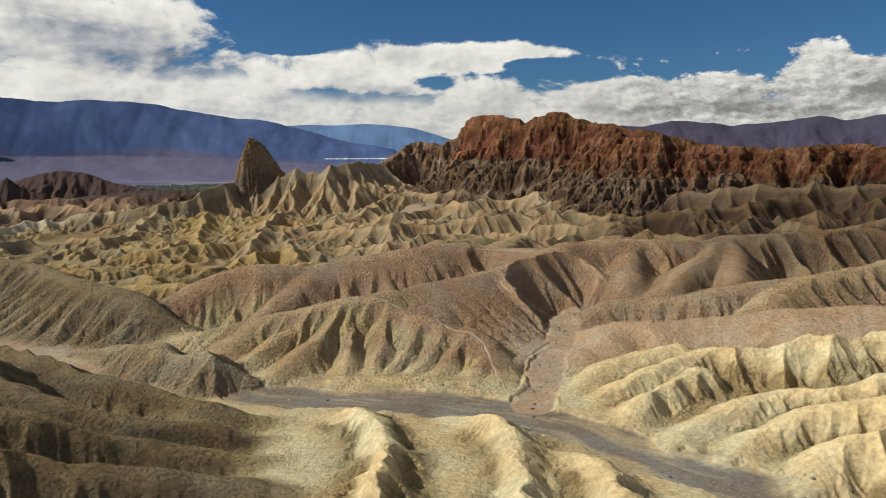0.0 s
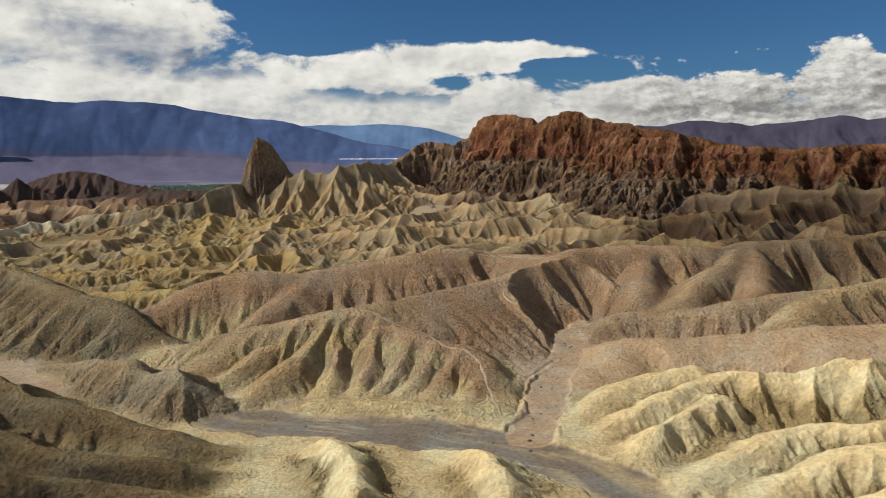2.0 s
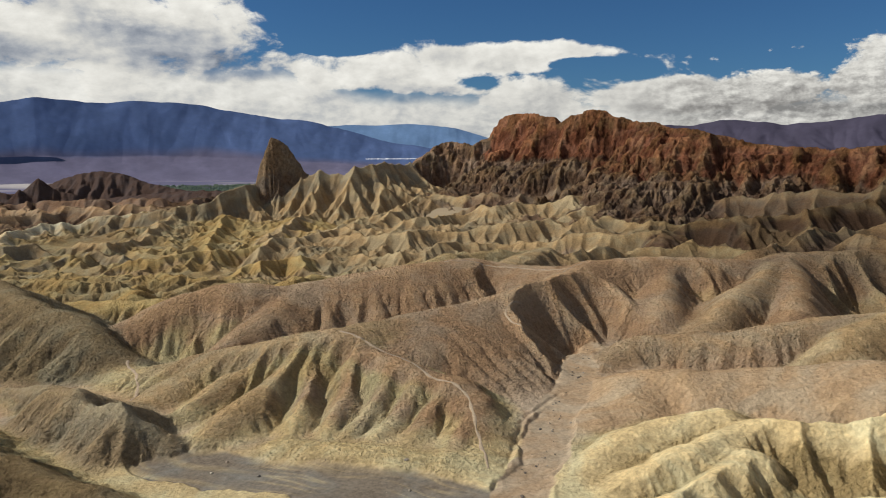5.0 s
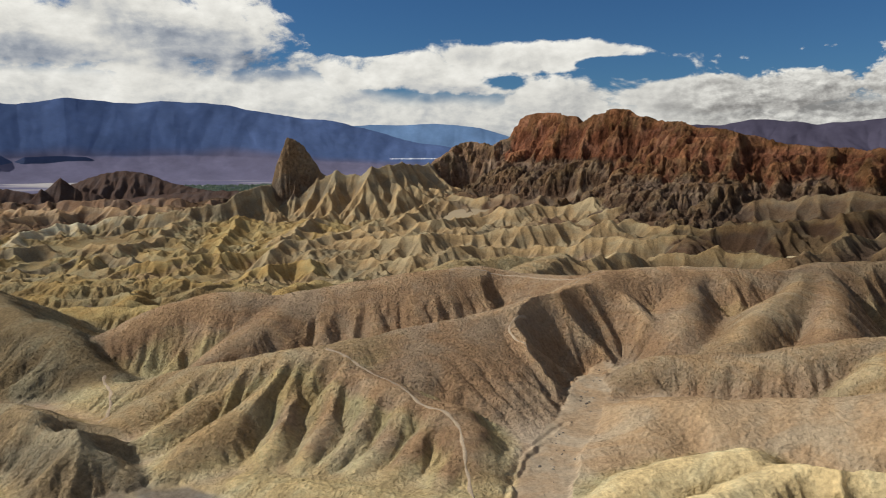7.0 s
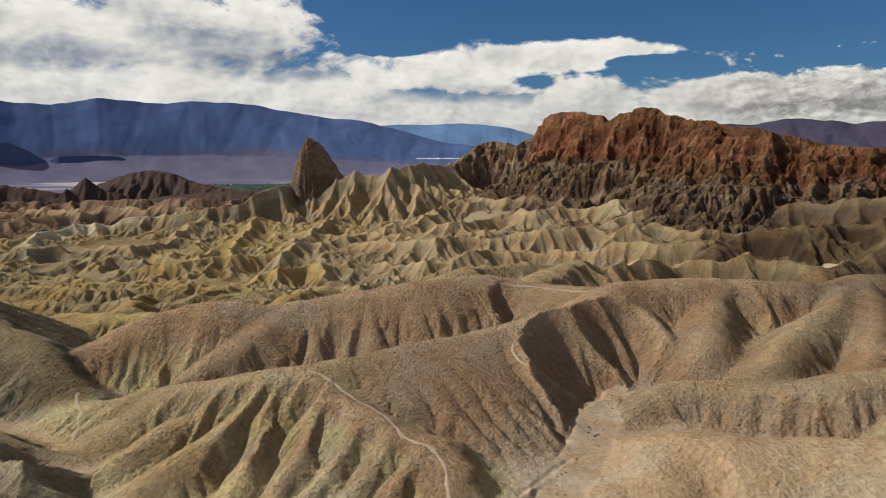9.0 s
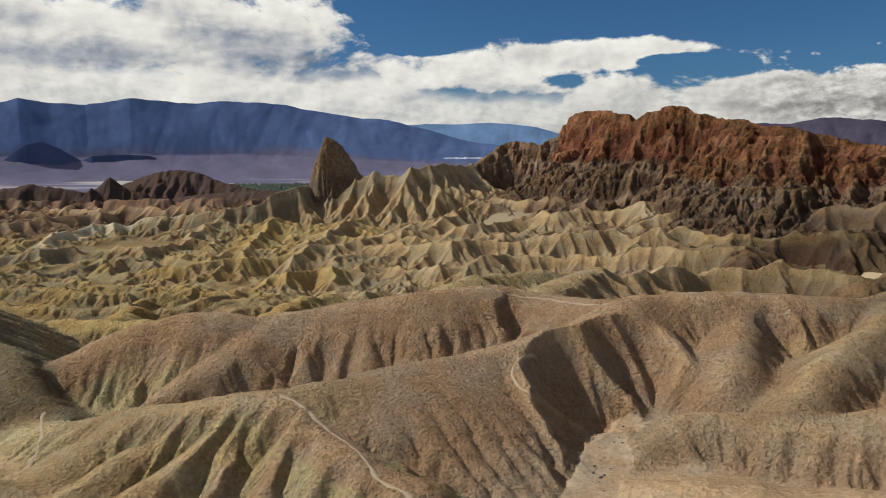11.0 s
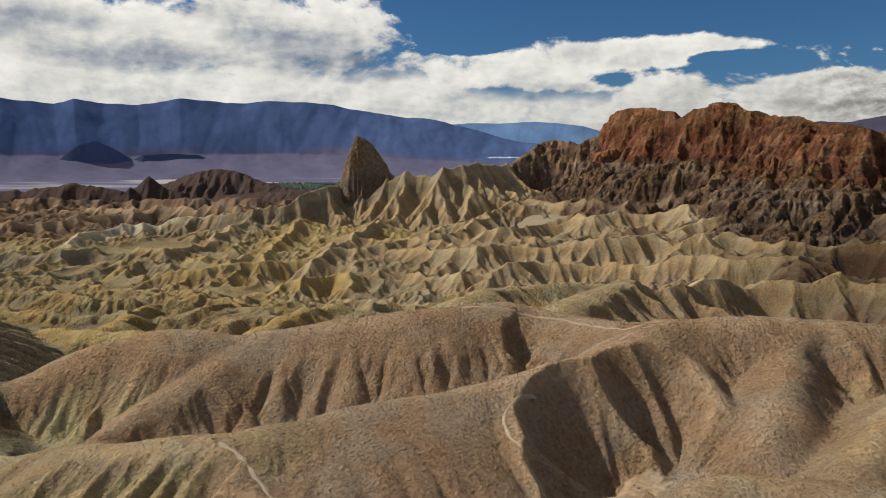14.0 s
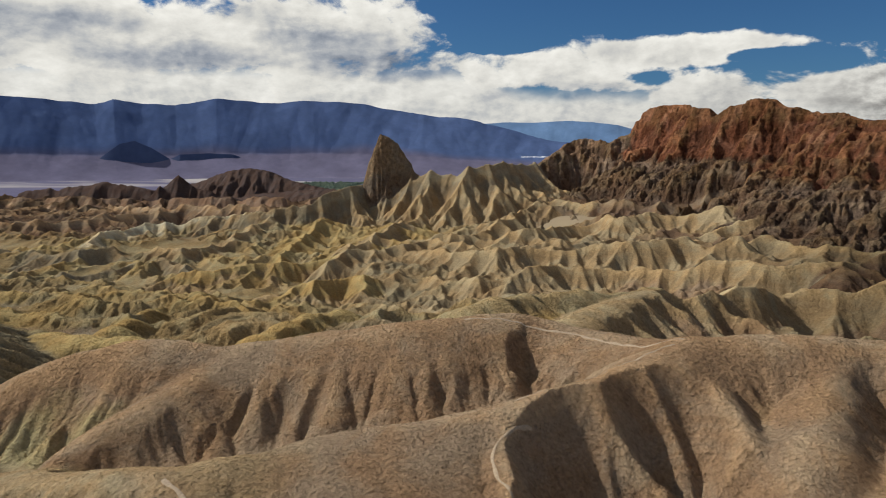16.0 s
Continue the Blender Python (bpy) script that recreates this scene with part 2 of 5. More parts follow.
ridge("spur", [(-28, 184, 9.2), (-15, 179, 10.4), (-3, 176, 10.8), (7, 174, 11.0), (13, 175, 11.2)], 0.85, 6, 0.05, YELLOW, (0.44, 0.35, 0.2), 1.5, wave=0.3)
ridge("spur", [(20, 256, 26.5), (24, 246, 24), (29, 236, 19.5), (35, 225, 13.5)], 0.95, 3, 0.08, BROWN, BROWN, 6)
ridge("spur", [(36, 270, 29), (40, 266, 25), (43, 262, 18), (45, 258, 12)], 0.9, 4, 0.08, BROWN, BROWN, 6)
ridge("spur", [(54, 296, 30.5), (56, 283, 27), (60, 272, 24.2), (67, 266, 20), (70, 262, 15)], 0.95, 4, 0.08, BROWN, BROWN, 8)
ridge("badland_ridge", [(-94, 238, 7), (-81, 234, 9.5), (-66, 233, 13.3), (-48, 229, 18.3), (-25, 227, 22.8), (-8, 238, 23.3)], 0.6, 6, 0.2, (0.36, 0.27, 0.165), (0.42, 0.335, 0.18), 2.5, (YELLOW, 8.5), front=0.55, rill=(10.0, 2.2, 4), label="tan and yellow clay ridge with round spurs")
ridge("spur", [(-33, 222, 18.5), (-37, 208, 15), (-41, 198, 12.8), (-46, 188, 9)], 0.75, 2.4, 0.2, TAN, OLIVE, 4, (YELLOW, 9), wave=0.3, rill=(7.0, 0.9, 3))
ridge("spur", [(-38, 229, 18.5), (-45, 219, 15.8), (-51, 211, 13.6), (-56, 196, 9)], 0.75, 2.4, 0.2, TAN, OLIVE, 4, (YELLOW, 9), wave=0.3, rill=(7.0, 0.9, 3))
ridge("spur", [(-60, 232, 14.5), (-66, 220, 11.5), (-70, 208, 8)], 0.5, 4, 0.1, TAN, OLIVE, 5)
ridge("badland_ridge", [(55, 298, 31), (74, 304, 32), (101, 306, 31.5), (118, 312, 30), (134, 318, 32), (165, 322, 33), (205, 330, 34)], 0.6, 8, 0.16, BROWN, TAN, 10, rill=(16.0, 5.5, 6), label="rounded brown clay ridge above a side wash")
ridge("spur", [(82, 304, 31), (76, 284, 27), (71, 266, 23), (70, 256, 19)], 0.8, 4, 0.1, BROWN, BROWN, 8)
ridge("spur", [(122, 306, 30.5), (108, 281, 28.3), (94, 266, 26.4), (83, 251, 23.5), (74, 238, 18)], 0.9, 4, 0.1, (0.36, 0.26, 0.16), BROWN, 6)
ridge("spur", [(130, 314, 31), (120, 285, 28.5), (110, 256, 25), (102, 240, 21)], 0.9, 4, 0.1, BROWN, BROWN, 6)
ridge("badland_ridge", [(-125, 262, 5), (-110, 263, 13), (-95, 274, 20), (-82, 281, 23.5), (-70, 284, 24), (-60, 288, 22.5), (-50, 292, 23)], 0.6, 6, 0.09, BROWN, OLIVE, 9, rill=(17.0, 1.4, 6), label="brown clay ridge falling to a narrow gully")
ridge("badland_ridge", [(-50, 292, 23), (-30, 300, 26), (-15, 306, 28), (0, 313, 28.5), (12, 322, 27.5), (30, 318, 26), (55, 302, 29)], 0.6, 8, 0.08, BROWN, BROWN, 9, rill=(17.0, 1.2, 8), label="rounded brown clay ridge crossed by a footpath")
ridge("spur", [(-50, 292, 23), (-55, 276, 20), (-62, 262, 16), (-68, 243, 10)], 0.62, 4, 0.1, BROWN, BROWN, 9, rill=(9.0, 1.6, 4))
# -- beyond the side wash --
ridge("badland_ridge", [(46, 231, 12), (53, 240, 16), (65, 243, 18), (83, 237, 21), (100, 236, 24.5), (130, 236, 28)], 0.8, 5, 0.1, (0.34, 0.245, 0.155), BROWN, 4, rill=(6.0, 0.9, 3), label="low tan clay ridge along a side wash")
ridge("badland_ridge", [(95, 214, 19), (106, 219, 25), (124, 232, 28), (150, 245, 30), (190, 258, 34)], 0.7, 4, 0.12, TAN, BROWN, 5, rill=(9.0, 1.5, 4), label="tan and brown clay ridge at the wash's head")
ridge("badland_mound", [(43, 199, 12.5), (49, 203, 15.5), (56, 208, 17.8), (68, 206, 19), (80, 204, 20.5), (95, 198, 24), (125, 188, 28)], 0.5, 7, 0.04, PINK, TAN, 8, label="low smooth mound of pinkish clay")
ridge("yellow_ridge", [(34, 166, 11), (42, 178, 14), (52, 183, 16), (64, 184, 18.5)], 0.6, 3, 0.1, SILT, (0.39, 0.305, 0.16), 2.4, rill=(6.0, 0.8, 2), label="pale yellow clay spur beside the wash")
ridge("yellow_ridge", [(33, 158, 10.5), (40, 161, 14), (52, 168, 17), (66, 175, 19), (84, 170, 24), (115, 165, 29)], 0.8, 3, 0.26, SILT, (0.39, 0.305, 0.16), 2.4, rill=(9.0, 2.6, 1.5), label="pale yellow clay ridge beside the wash")
ridge("yellow_ridge", [(38, 146, 11), (44, 150, 15), (54, 158, 17), (62, 166, 17.5)], 0.85, 2.5, 0.26, SILT, (0.39, 0.305, 0.16), 2.4, rill=(7.0, 1.2, 2), label="pale yellow clay ridge beside the wash")
ridge("yellow_ridge", [(47, 134, 12.5), (58, 141, 15), (72, 147, 18), (95, 143, 23), (125, 134, 30)], 0.7, 3, 0.26, SILT, (0.39, 0.305, 0.16), 2.4, rill=(9.0, 2.4, 1.5), label="pale yellow clay ridge beside the wash")
ridge("yellow_ridge", [(54, 125, 13), (64, 130, 17), (78, 132, 21), (100, 124, 27)], 0.7, 3, 0.26, SILT, (0.39, 0.305, 0.16), 2.4, rill=(9.0, 2.4, 1.5), label="pale yellow clay ridge beside the wash")
ridge("yellow_ridge", [(62, 113, 14.5), (72, 117, 20), (88, 112, 26), (112, 100, 31)], 0.7, 3, 0.26, SILT, (0.39, 0.305, 0.16), 2.4, rill=(9.0, 2.4, 1.5), label="pale yellow clay ridge beside the wash")
ridge("yellow_ridge", [(-24, 157, 9.5), (-20, 150, 13.5), (-14, 138, 14.5), (-11, 122, 15.5), (-12, 105, 17), (-10, 85, 20)], 0.62, 1.0, 0.34, SILT, (0.37, 0.29, 0.15), 2.2, rill=(9.0, 1.4, 1.5), label="pale yellow clay spur ending in the wash")
ridge("yellow_ridge", [(3, 152, 10.5), (9, 146, 13.8), (13, 136, 15.5), (14, 125, 15), (14, 115, 15), (12, 95, 19)], 0.62, 1.5, 0.34, SILT, (0.37, 0.29, 0.15), 2.6, rill=(9.0, 1.4, 1.5), label="pale yellow clay spur ending in the wash")
ridge("yellow_ridge", [(22, 128, 12), (27, 121, 15), (28, 108, 17), (30, 90, 20)], 0.8, 3, 0.26, SILT, (0.37, 0.29, 0.15), 2.6, rill=(9.0, 1.4, 1.5), label="pale yellow clay spur ending in the wash")
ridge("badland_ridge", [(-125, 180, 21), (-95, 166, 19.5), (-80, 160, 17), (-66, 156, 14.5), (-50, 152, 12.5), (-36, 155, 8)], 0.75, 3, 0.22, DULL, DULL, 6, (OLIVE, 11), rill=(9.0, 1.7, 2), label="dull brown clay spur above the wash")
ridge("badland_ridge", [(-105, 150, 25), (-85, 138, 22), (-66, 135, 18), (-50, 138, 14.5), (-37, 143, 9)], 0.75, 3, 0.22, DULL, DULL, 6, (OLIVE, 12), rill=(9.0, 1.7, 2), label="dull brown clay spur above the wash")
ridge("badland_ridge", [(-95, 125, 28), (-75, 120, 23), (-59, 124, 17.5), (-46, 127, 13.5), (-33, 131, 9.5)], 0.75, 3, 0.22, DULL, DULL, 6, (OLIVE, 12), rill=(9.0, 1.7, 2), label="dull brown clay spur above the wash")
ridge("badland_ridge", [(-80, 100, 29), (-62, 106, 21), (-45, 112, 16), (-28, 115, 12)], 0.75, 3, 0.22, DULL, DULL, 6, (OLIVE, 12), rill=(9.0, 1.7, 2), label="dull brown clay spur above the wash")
ridge("badland_hill", [(-92, 203, 13), (-82, 195, 15.5), (-74, 190, 13), (-62, 186, 18.2), (-53, 184, 10)], 0.85, 1.5, 0.12, GREY, GREY, 5, rill=(7.0, 1.2, 2), label="small grey clay hill with dark rock at its tip")
ridge("badland_ridge", [(-118, 222, 6), (-100, 214, 10), (-85, 205, 11), (-76, 205, 9), (-68, 205, 7)], 0.75, 2.5, 0.12, GREY, OLIVE, 4, rill=(7.0, 1.2, 2), label="low grey clay ridge beside a gully")
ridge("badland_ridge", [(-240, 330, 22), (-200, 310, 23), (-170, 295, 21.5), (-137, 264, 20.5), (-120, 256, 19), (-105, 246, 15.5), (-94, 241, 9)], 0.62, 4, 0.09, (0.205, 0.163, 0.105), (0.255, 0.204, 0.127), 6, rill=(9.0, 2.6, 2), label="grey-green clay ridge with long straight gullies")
# -- middle rows --
MID = "badland_ridge"
ridge(MID, [(48, 514, 15), (66, 513, 18), (83, 512, 20.6), (105, 500, 19), (135, 502, 22), (170, 520, 26)], 0.69, 6, 0.2, TAN, BROWN, 6, wave=1.7, rill=(14.0, 2.6, 2), label="tan clay ridge with rounded spurs")
ridge(MID, [(-90, 512, 5), (-55, 485, 9), (-28, 487, 11), (-4, 508, 12), (30, 522, 12.5), (48, 514, 14)], 0.69, 5, 0.22, TAN, TAN, 6, wave=1.7, rill=(14.0, 2.6, 2), label="tan clay ridge with rounded spurs")
ridge(MID, [(-107, 575, 6), (-75, 545, 14), (-49, 538, 23), (-31, 550, 24), (-8, 556, 21.3), (11, 562, 24), (50, 562, 24), (74, 605, 23)], 0.69, 4, 0.24, TAN, TAN, 6, wave=1.7, rill=(14.0, 2.6, 2), label="pale tan clay ridge with fluted flanks")
ridge(MID, [(-60, 640, 16), (-38, 649, 22.7), (-17, 690, 23), (5, 700, 24.5), (19, 670, 24), (57, 685, 31), (90, 680, 35), (140, 690, 40)], 0.69, 4, 0.22, TAN, TAN, 6, wave=1.7, rill=(14.0, 2.6, 2), label="tan clay ridge below the red cliff")
ridge(MID, [(-130, 650, 10), (-98, 645, 19), (-77, 705, 18), (-44, 752, 24), (-10, 765, 30)], 0.69, 4, 0.22, TAN, TAN, 6, wave=1.7, rill=(14.0, 2.6, 2), label="tan clay ridge with fluted flanks")
ridge(MID, [(-389, 600, 4), (-420, 680, 3), (-386, 722, 8), (-343, 754, 14.5), (-278, 746, 20.9)], 0.62, 3, 0.22, PALE, GREEN, 5, wave=1.7, rill=(14.0, 2.6, 2), label="pale green-grey clay ridge")
ridge(MID, [(-290, 708, 13.7), (-288, 660, 9.2), (-281, 618, 4.9), (-275, 573, 2), (-321, 570, -1.5), (-332, 548, -2)], 0.62, 3, 0.22, TAN, GREEN, 4, wave=1.7, rill=(14.0, 2.6, 2), label="winding green-grey clay ridge")
ridge(MID, [(-244, 516, 0), (-272, 538, -1), (-291, 530, -2.5), (-296, 500, -4), (-320, 470, -5)], 0.56, 3, 0.2, GREY, GREEN, 4, wave=1.7, rill=(14.0, 2.6, 2), label="low grey clay ridge in the badlands")
ridge(MID, [(-145, 567, 9), (-168, 535, 6.8), (-179, 522, 5.2), (-197, 517, 4.4), (-211, 499, 3.1), (-228, 493, 1)], 0.62, 3, 0.25, GOLD, TAN, 5, wave=1.7, rill=(14.0, 2.6, 2), label="golden clay ridge with sharp flutes")
ridge(MID, [(-132, 425, 1), (-157, 430, 0.5), (-200, 455, -3.5), (-230, 446, -4), (-260, 430, -4), (-300, 420, -3)], 0.56, 3, 0.2, GOLD, GREEN, 4, wave=1.7, rill=(14.0, 2.6, 2), label="low golden clay ridge")
ridge(MID, [(-106, 493, 5.2), (-121, 495, 3), (-129, 476, 3.1), (-142, 471, 2.4), (-150, 450, -2)], 0.62, 3, 0.25, GOLD, TAN, 5, wave=1.7, rill=(14.0, 2.6, 2), label="golden clay ridge with sharp flutes")
ridge(MID, [(-244, 730, 19.6), (-231, 670, 15.0), (-212, 598, 7), (-196, 546, 4)], 0.72, 2, 0.25, GOLD, GOLD, 5, wave=1.7, rill=(14.0, 2.6, 2), label="golden clay spur below the rock peak")
ridge(MID, [(-72, 582, 16), (-105, 606, 12.4), (-122, 574, 11.1), (-141, 555, 7.7), (-147, 524, 4)], 0.62, 3, 0.22, TAN, TAN, 5, wave=1.7, rill=(14.0, 2.6, 2), label="tan clay ridge with fluted flanks")
ridge(MID, [(-162, 753, 22), (-164, 684, 17.0), (-163, 631, 14.4), (-161, 585, 9)], 0.69, 3, 0.25, TAN, GOLD, 5, wave=1.7, rill=(14.0, 2.6, 2), label="golden clay spur below the rock peak")
ridge(MID, [(-77, 728, 26.5), (-61, 772, 31), (-33, 780, 30.0), (-14, 752, 28.2)], 0.72, 3, 0.22, TAN, TAN, 6, wave=1.7, rill=(14.0, 2.6, 2), label="tan clay hill with fluted flanks")
ridge(MID, [(71, 558, 21.9), (91, 568, 23.5), (114, 587, 25.6), (128, 562, 26.0), (160, 560, 30)], 0.72, 4, 0.25, TAN, GREY, 5, wave=1.7, rill=(14.0, 2.6, 2), label="lumpy tan and grey clay ridge")
ridge(MID, [(74, 441, 14), (105, 470, 14), (119, 447, 18.5), (138, 462, 19.8), (160, 430, 26)], 0.72, 5, 0.22, TAN, BROWN, 5, wave=1.7, rill=(14.0, 1.6, 3), label="tan and brown clay ridge")
ridge(MID, [(260, 520, 46), (214, 507, 39), (180, 501, 32), (151, 505, 26.2), (122, 480, 19)], 0.62, 6, 0.15, DARKB, DARKB, 5, wave=1.7, rill=(14.0, 2.6, 2), label="long dark brown gravel slope")
ridge(MID, [(230, 430, 40), (192, 417, 36), (164, 395, 33), (135, 360, 30)], 0.69, 6, 0.16, BROWN, DARKB, 5, wave=1.7, rill=(14.0, 2.6, 2), label="dark brown clay ridge on the slope")
ridge(MID, [(78, 635, 25.0), (101, 645, 29.8), (129, 655, 29), (160, 640, 33)], 0.72, 4, 0.25, TAN, DARKB, 4, wave=1.7, rill=(14.0, 2.6, 2), label="dark brown and tan clay ridge")
ridge(MID, [(80, 724, 38), (118, 715, 41), (158, 708, 39), (200, 690, 42), (240, 640, 44)], 0.72, 3, 0.26, (0.24, 0.17, 0.115), DARKB, 5, wave=1.7, rill=(14.0, 2.6, 2), label="dark brown rubble slope below the red cliff")
ridge(MID, [(7, 752, 37.7), (40, 745, 44.7), (80, 740, 51), (122, 741, 52)], 0.72, 3, 0.26, (0.24, 0.17, 0.115), DARKB, 5, wave=1.7, rill=(14.0, 2.6, 2), label="dark brown rubble slope below the red cliff")
ridge(MID, [(-8, 345, 24), (-1, 355, 25), (9, 375, 23.0), (27, 390, 22.2), (45, 402, 21)], 0.6, 5, 0.12, GREEN, GOLD, 5, wave=1.7, rill=(13.0, 1.6, 4), label="green-gold clay ridge with fluted flanks")
ridge(MID, [(24, 343, 23), (37, 375, 23.4), (50, 398, 22.5), (66, 419, 21), (83, 440, 19), (110, 450, 18)], 0.6, 5, 0.12, TAN, BROWN, 6, wave=1.7, rill=(13.0, 1.6, 4), label="tan and brown clay ridge with round spurs")
ridge(MID, [(93, 540, 12.5), (116, 530, 18), (133, 540, 22), (160, 545, 27)], 0.72, 4, 0.25, TAN, DARKB, 5, wave=1.7, rill=(14.0, 2.6, 2), label="lumpy brown clay ridge")
ridge(MID, [(-175, 345, 3), (-150, 338, 5), (-130, 340, 6)], 0.56, 4, 0.2, GOLD, GREEN, 4, wave=1.7, rill=(14.0, 2.6, 2), label="low golden clay hill")
ridge(MID, [(-152, 356, 4.7), (-157, 371, 3.7), (-175, 405, -1), (-180, 428, -3.3)], 0.56, 3, 0.2, GOLD, GREEN, 4, wave=1.7, rill=(14.0, 2.6, 2), label="low golden clay hill")
ridge(MID, [(-74, 335, 13), (-77, 355, 11.5), (-76, 372, 10), (-72, 387, 9.2)], 0.62, 5, 0.2, GOLD, PALE, 5, wave=1.7, rill=(14.0, 2.6, 2), label="pale gold clay hill")
ridge(MID, [(-92, 400, 4), (-82, 408, 10.5), (-76, 411, 10.5), (-62, 405, 5)], 0.72, 2, 0.15, GOLD, GOLD, 5, wave=1.7, rill=(14.0, 2.6, 2), label="small pyramid of golden clay")
ridge(MID, [(-52, 373, 11.0), (-51, 390, 12), (-37, 398, 16.2), (-25, 405, 17.6), (0, 430, 16)], 0.69, 3, 0.22, GREEN, GOLD, 5, wave=1.7, rill=(14.0, 2.6, 2), label="green-gold clay ridge with fluted flanks")
ridge(MID, [(-640, 690, -4), (-560, 675, 1), (-517, 715, 4), (-510, 770, 5), (-480, 810, 4)], 0.50, 5, 0.22, BROWN, DARKB, 5, wave=1.7, rill=(14.0, 2.6, 2), label="dull brown clay ridge")
ridge(MID, [(-460, 560, -5), (-400, 540, -2), (-355, 532, 1), (-336, 561, 2.1)], 0.56, 3, 0.22, GREY, GREY, 5, wave=1.7, rill=(14.0, 2.6, 2), label="grey clay ridge with fluted flanks")
ridge(MID, [(-620, 850, 4), (-540, 840, 8), (-450, 830, 14), (-406, 810, 18), (-370, 815, 12)], 0.56, 4, 0.22, BROWN, DARKB, 5, wave=1.7, rill=(14.0, 2.6, 2), label="dull red-brown clay ridge")
ridge(MID, [(190, 380, 34), (215, 350, 38), (260, 345, 42)], 0.69, 4, 0.2, BROWN, DARKB, 5, wave=1.7, rill=(14.0, 2.6, 2), label="brown clay ridge beyond the wash")
ridge(MID, [(160, 640, 34), (210, 600, 40), (280, 560, 50), (340, 520, 58)], 0.62, 5, 0.2, (0.24, 0.17, 0.115), DARKB, 5, wave=1.7, rill=(14.0, 2.6, 2), label="long dark brown slope below the cliff")
# -- the beacon and its shoulders --
ridge("rock_peak", [(-225.5, 806, 80), (-222.5, 808, 87.5), (-216, 809, 85), (-203, 811, 78), (-190, 809, 67), (-181, 806, 57)], 2.3, 0.3, 0.12, ROCKTAN, ROCKTAN, 20, wave=0.3, rill=(6.0, 3.0, 0.5), label="sharp tilted rock peak of pale brown mudstone")
ridge("shoulder_ridge", [(-385, 724, 6), (-324, 716, 12), (-280, 737, 21), (-252, 775, 36), (-230, 800, 47), (-200, 804, 52), (-179, 806, 56), (-172, 807, 63), (-158, 806, 59), (-146, 805, 56.5), (-131, 803, 62), (-112, 815, 61), (-96, 832, 61.5), (-71, 871, 59)], 0.8, 2, 0.3, GREY, TAN, 12, wave=0.8, rill=(20.0, 1.5, 5), label="tan badland ridge with deep side gullies below the rock peak")
# -- the red cliffs --
ridge("red_cliff", [(-62, 885, 62), (-48, 908, 78), (-36, 915, 82), (0, 905, 81), (22, 908, 90)], 0.6, 4, 0.22, DARKB, DARK, 60, cliff=(24, 8), wave=2.0, label="dark weathered cliff with fluted columns")
ridge("red_cliff", [(22, 916, 88), (29, 912, 104), (35, 906, 113), (67, 881, 115), (92, 830, 108), (112, 812, 110), (126, 803, 114.5), (136, 800, 113.5), (150, 784, 106), (173, 765, 100.5), (190, 715, 92)], 0.55, 4, 0.22, RED, RED, 60, (DARKB, 66), cliff=(30, 7), wave=1.2, label="weathered red cliff with fluted columns and a dark crest")
ridge("red_cliff", [(173, 765, 100), (190, 715, 92), (207, 691, 89.8), (242, 676, 79.5), (270, 655, 74), (310, 626, 73.2), (360, 618, 77), (380, 580, 72), (440, 560, 72)], 0.5, 4, 0.22, RED, ORANGE, 30, (DARKB, 50), cliff=(14, 7), wave=1.2, label="orange and red cliff stepping down into gullies")
# -- dark hills at the valley's edge --
ridge("dark_hill", [(-760, 1085, 2), (-700, 1078, 13), (-673, 1071, 30), (-666, 1071, 30.5), (-640, 1076, 14), (-590, 1090, 0)], 0.55, 2, 0.2, BASALT, BASALT, 20, wave=1.6, label="pointed dark brown rock hill at the valley edge")
ridge("dark_hill", [(-985, 1500, -12), (-900, 1500, 14), (-850, 1500, 26), (-812, 1500, 30), (-765, 1495, 25), (-700, 1480, 6), (-600, 1460, -10)], 0.5, 12, 0.2, BASALT, BASALT, 20, wave=2.0, label="rounded dark brown rock hill at the valley edge")
ridge("dark_hill", [(-640, 1230, -8), (-560, 1215, 0), (-495, 1202, 5), (-430, 1200, 6), (-370, 1190, 4), (-300, 1170, 6)], 0.35, 5, 0.2, BASALT, BASALT, 20, wave=1.2, label="low dark brown rock ridge at the valley edge")
ridge("dark_hill", [(-960, 1060, 4), (-850, 1060, 13), (-800, 1062, 20), (-780, 1064, 17), (-720, 1072, 10)], 0.5, 2, 0.2, BASALT, BASALT, 20, wave=1.0, label="dark jagged rock ridge at the valley edge")
ridge("badland_ridge", [(-900, 905, 0), (-760, 930, 6), (-640, 950, 5), (-520, 960, 8), (-420, 950, 10), (-330, 930, 12)], 0.4, 8, 0.2, DARKB, BROWN, 6, wave=1.5, label="dull red-brown clay ridge near the valley")


# narrow channels cut into the wash floor
CHANNELS = [[(19, 172, 0), (21, 184, 0), (23, 196, 0), (27, 202, 0), (31, 207.5, 0), (34, 212, 0)], [(17, 171, 0), (8, 172, 0), (-4, 176, 0), (-16, 181, 0)], [(-30, 184, 0), (-22, 181, 0), (-16, 181, 0)]]
# dry washes: line in plan with heights, and half width
WASHES = [([(80, 75, 0), (61, 104, 0), (51, 116, 0), (40, 129, 0), (27, 146, 0), (8, 158, 0), (-11, 166, 0), (-32, 172, 0), (-52, 179, 0)], 8.0, WASH),
          ([(21, 160, 9.6), (27, 178, 10.2), (30, 194, 10.6), (35, 209, 11), (40, 225, 11.4), (42, 237, 11.8), (44, 245, 12.0), (48, 251, 12.4)], 5.0, (0.325, 0.242, 0.162))]

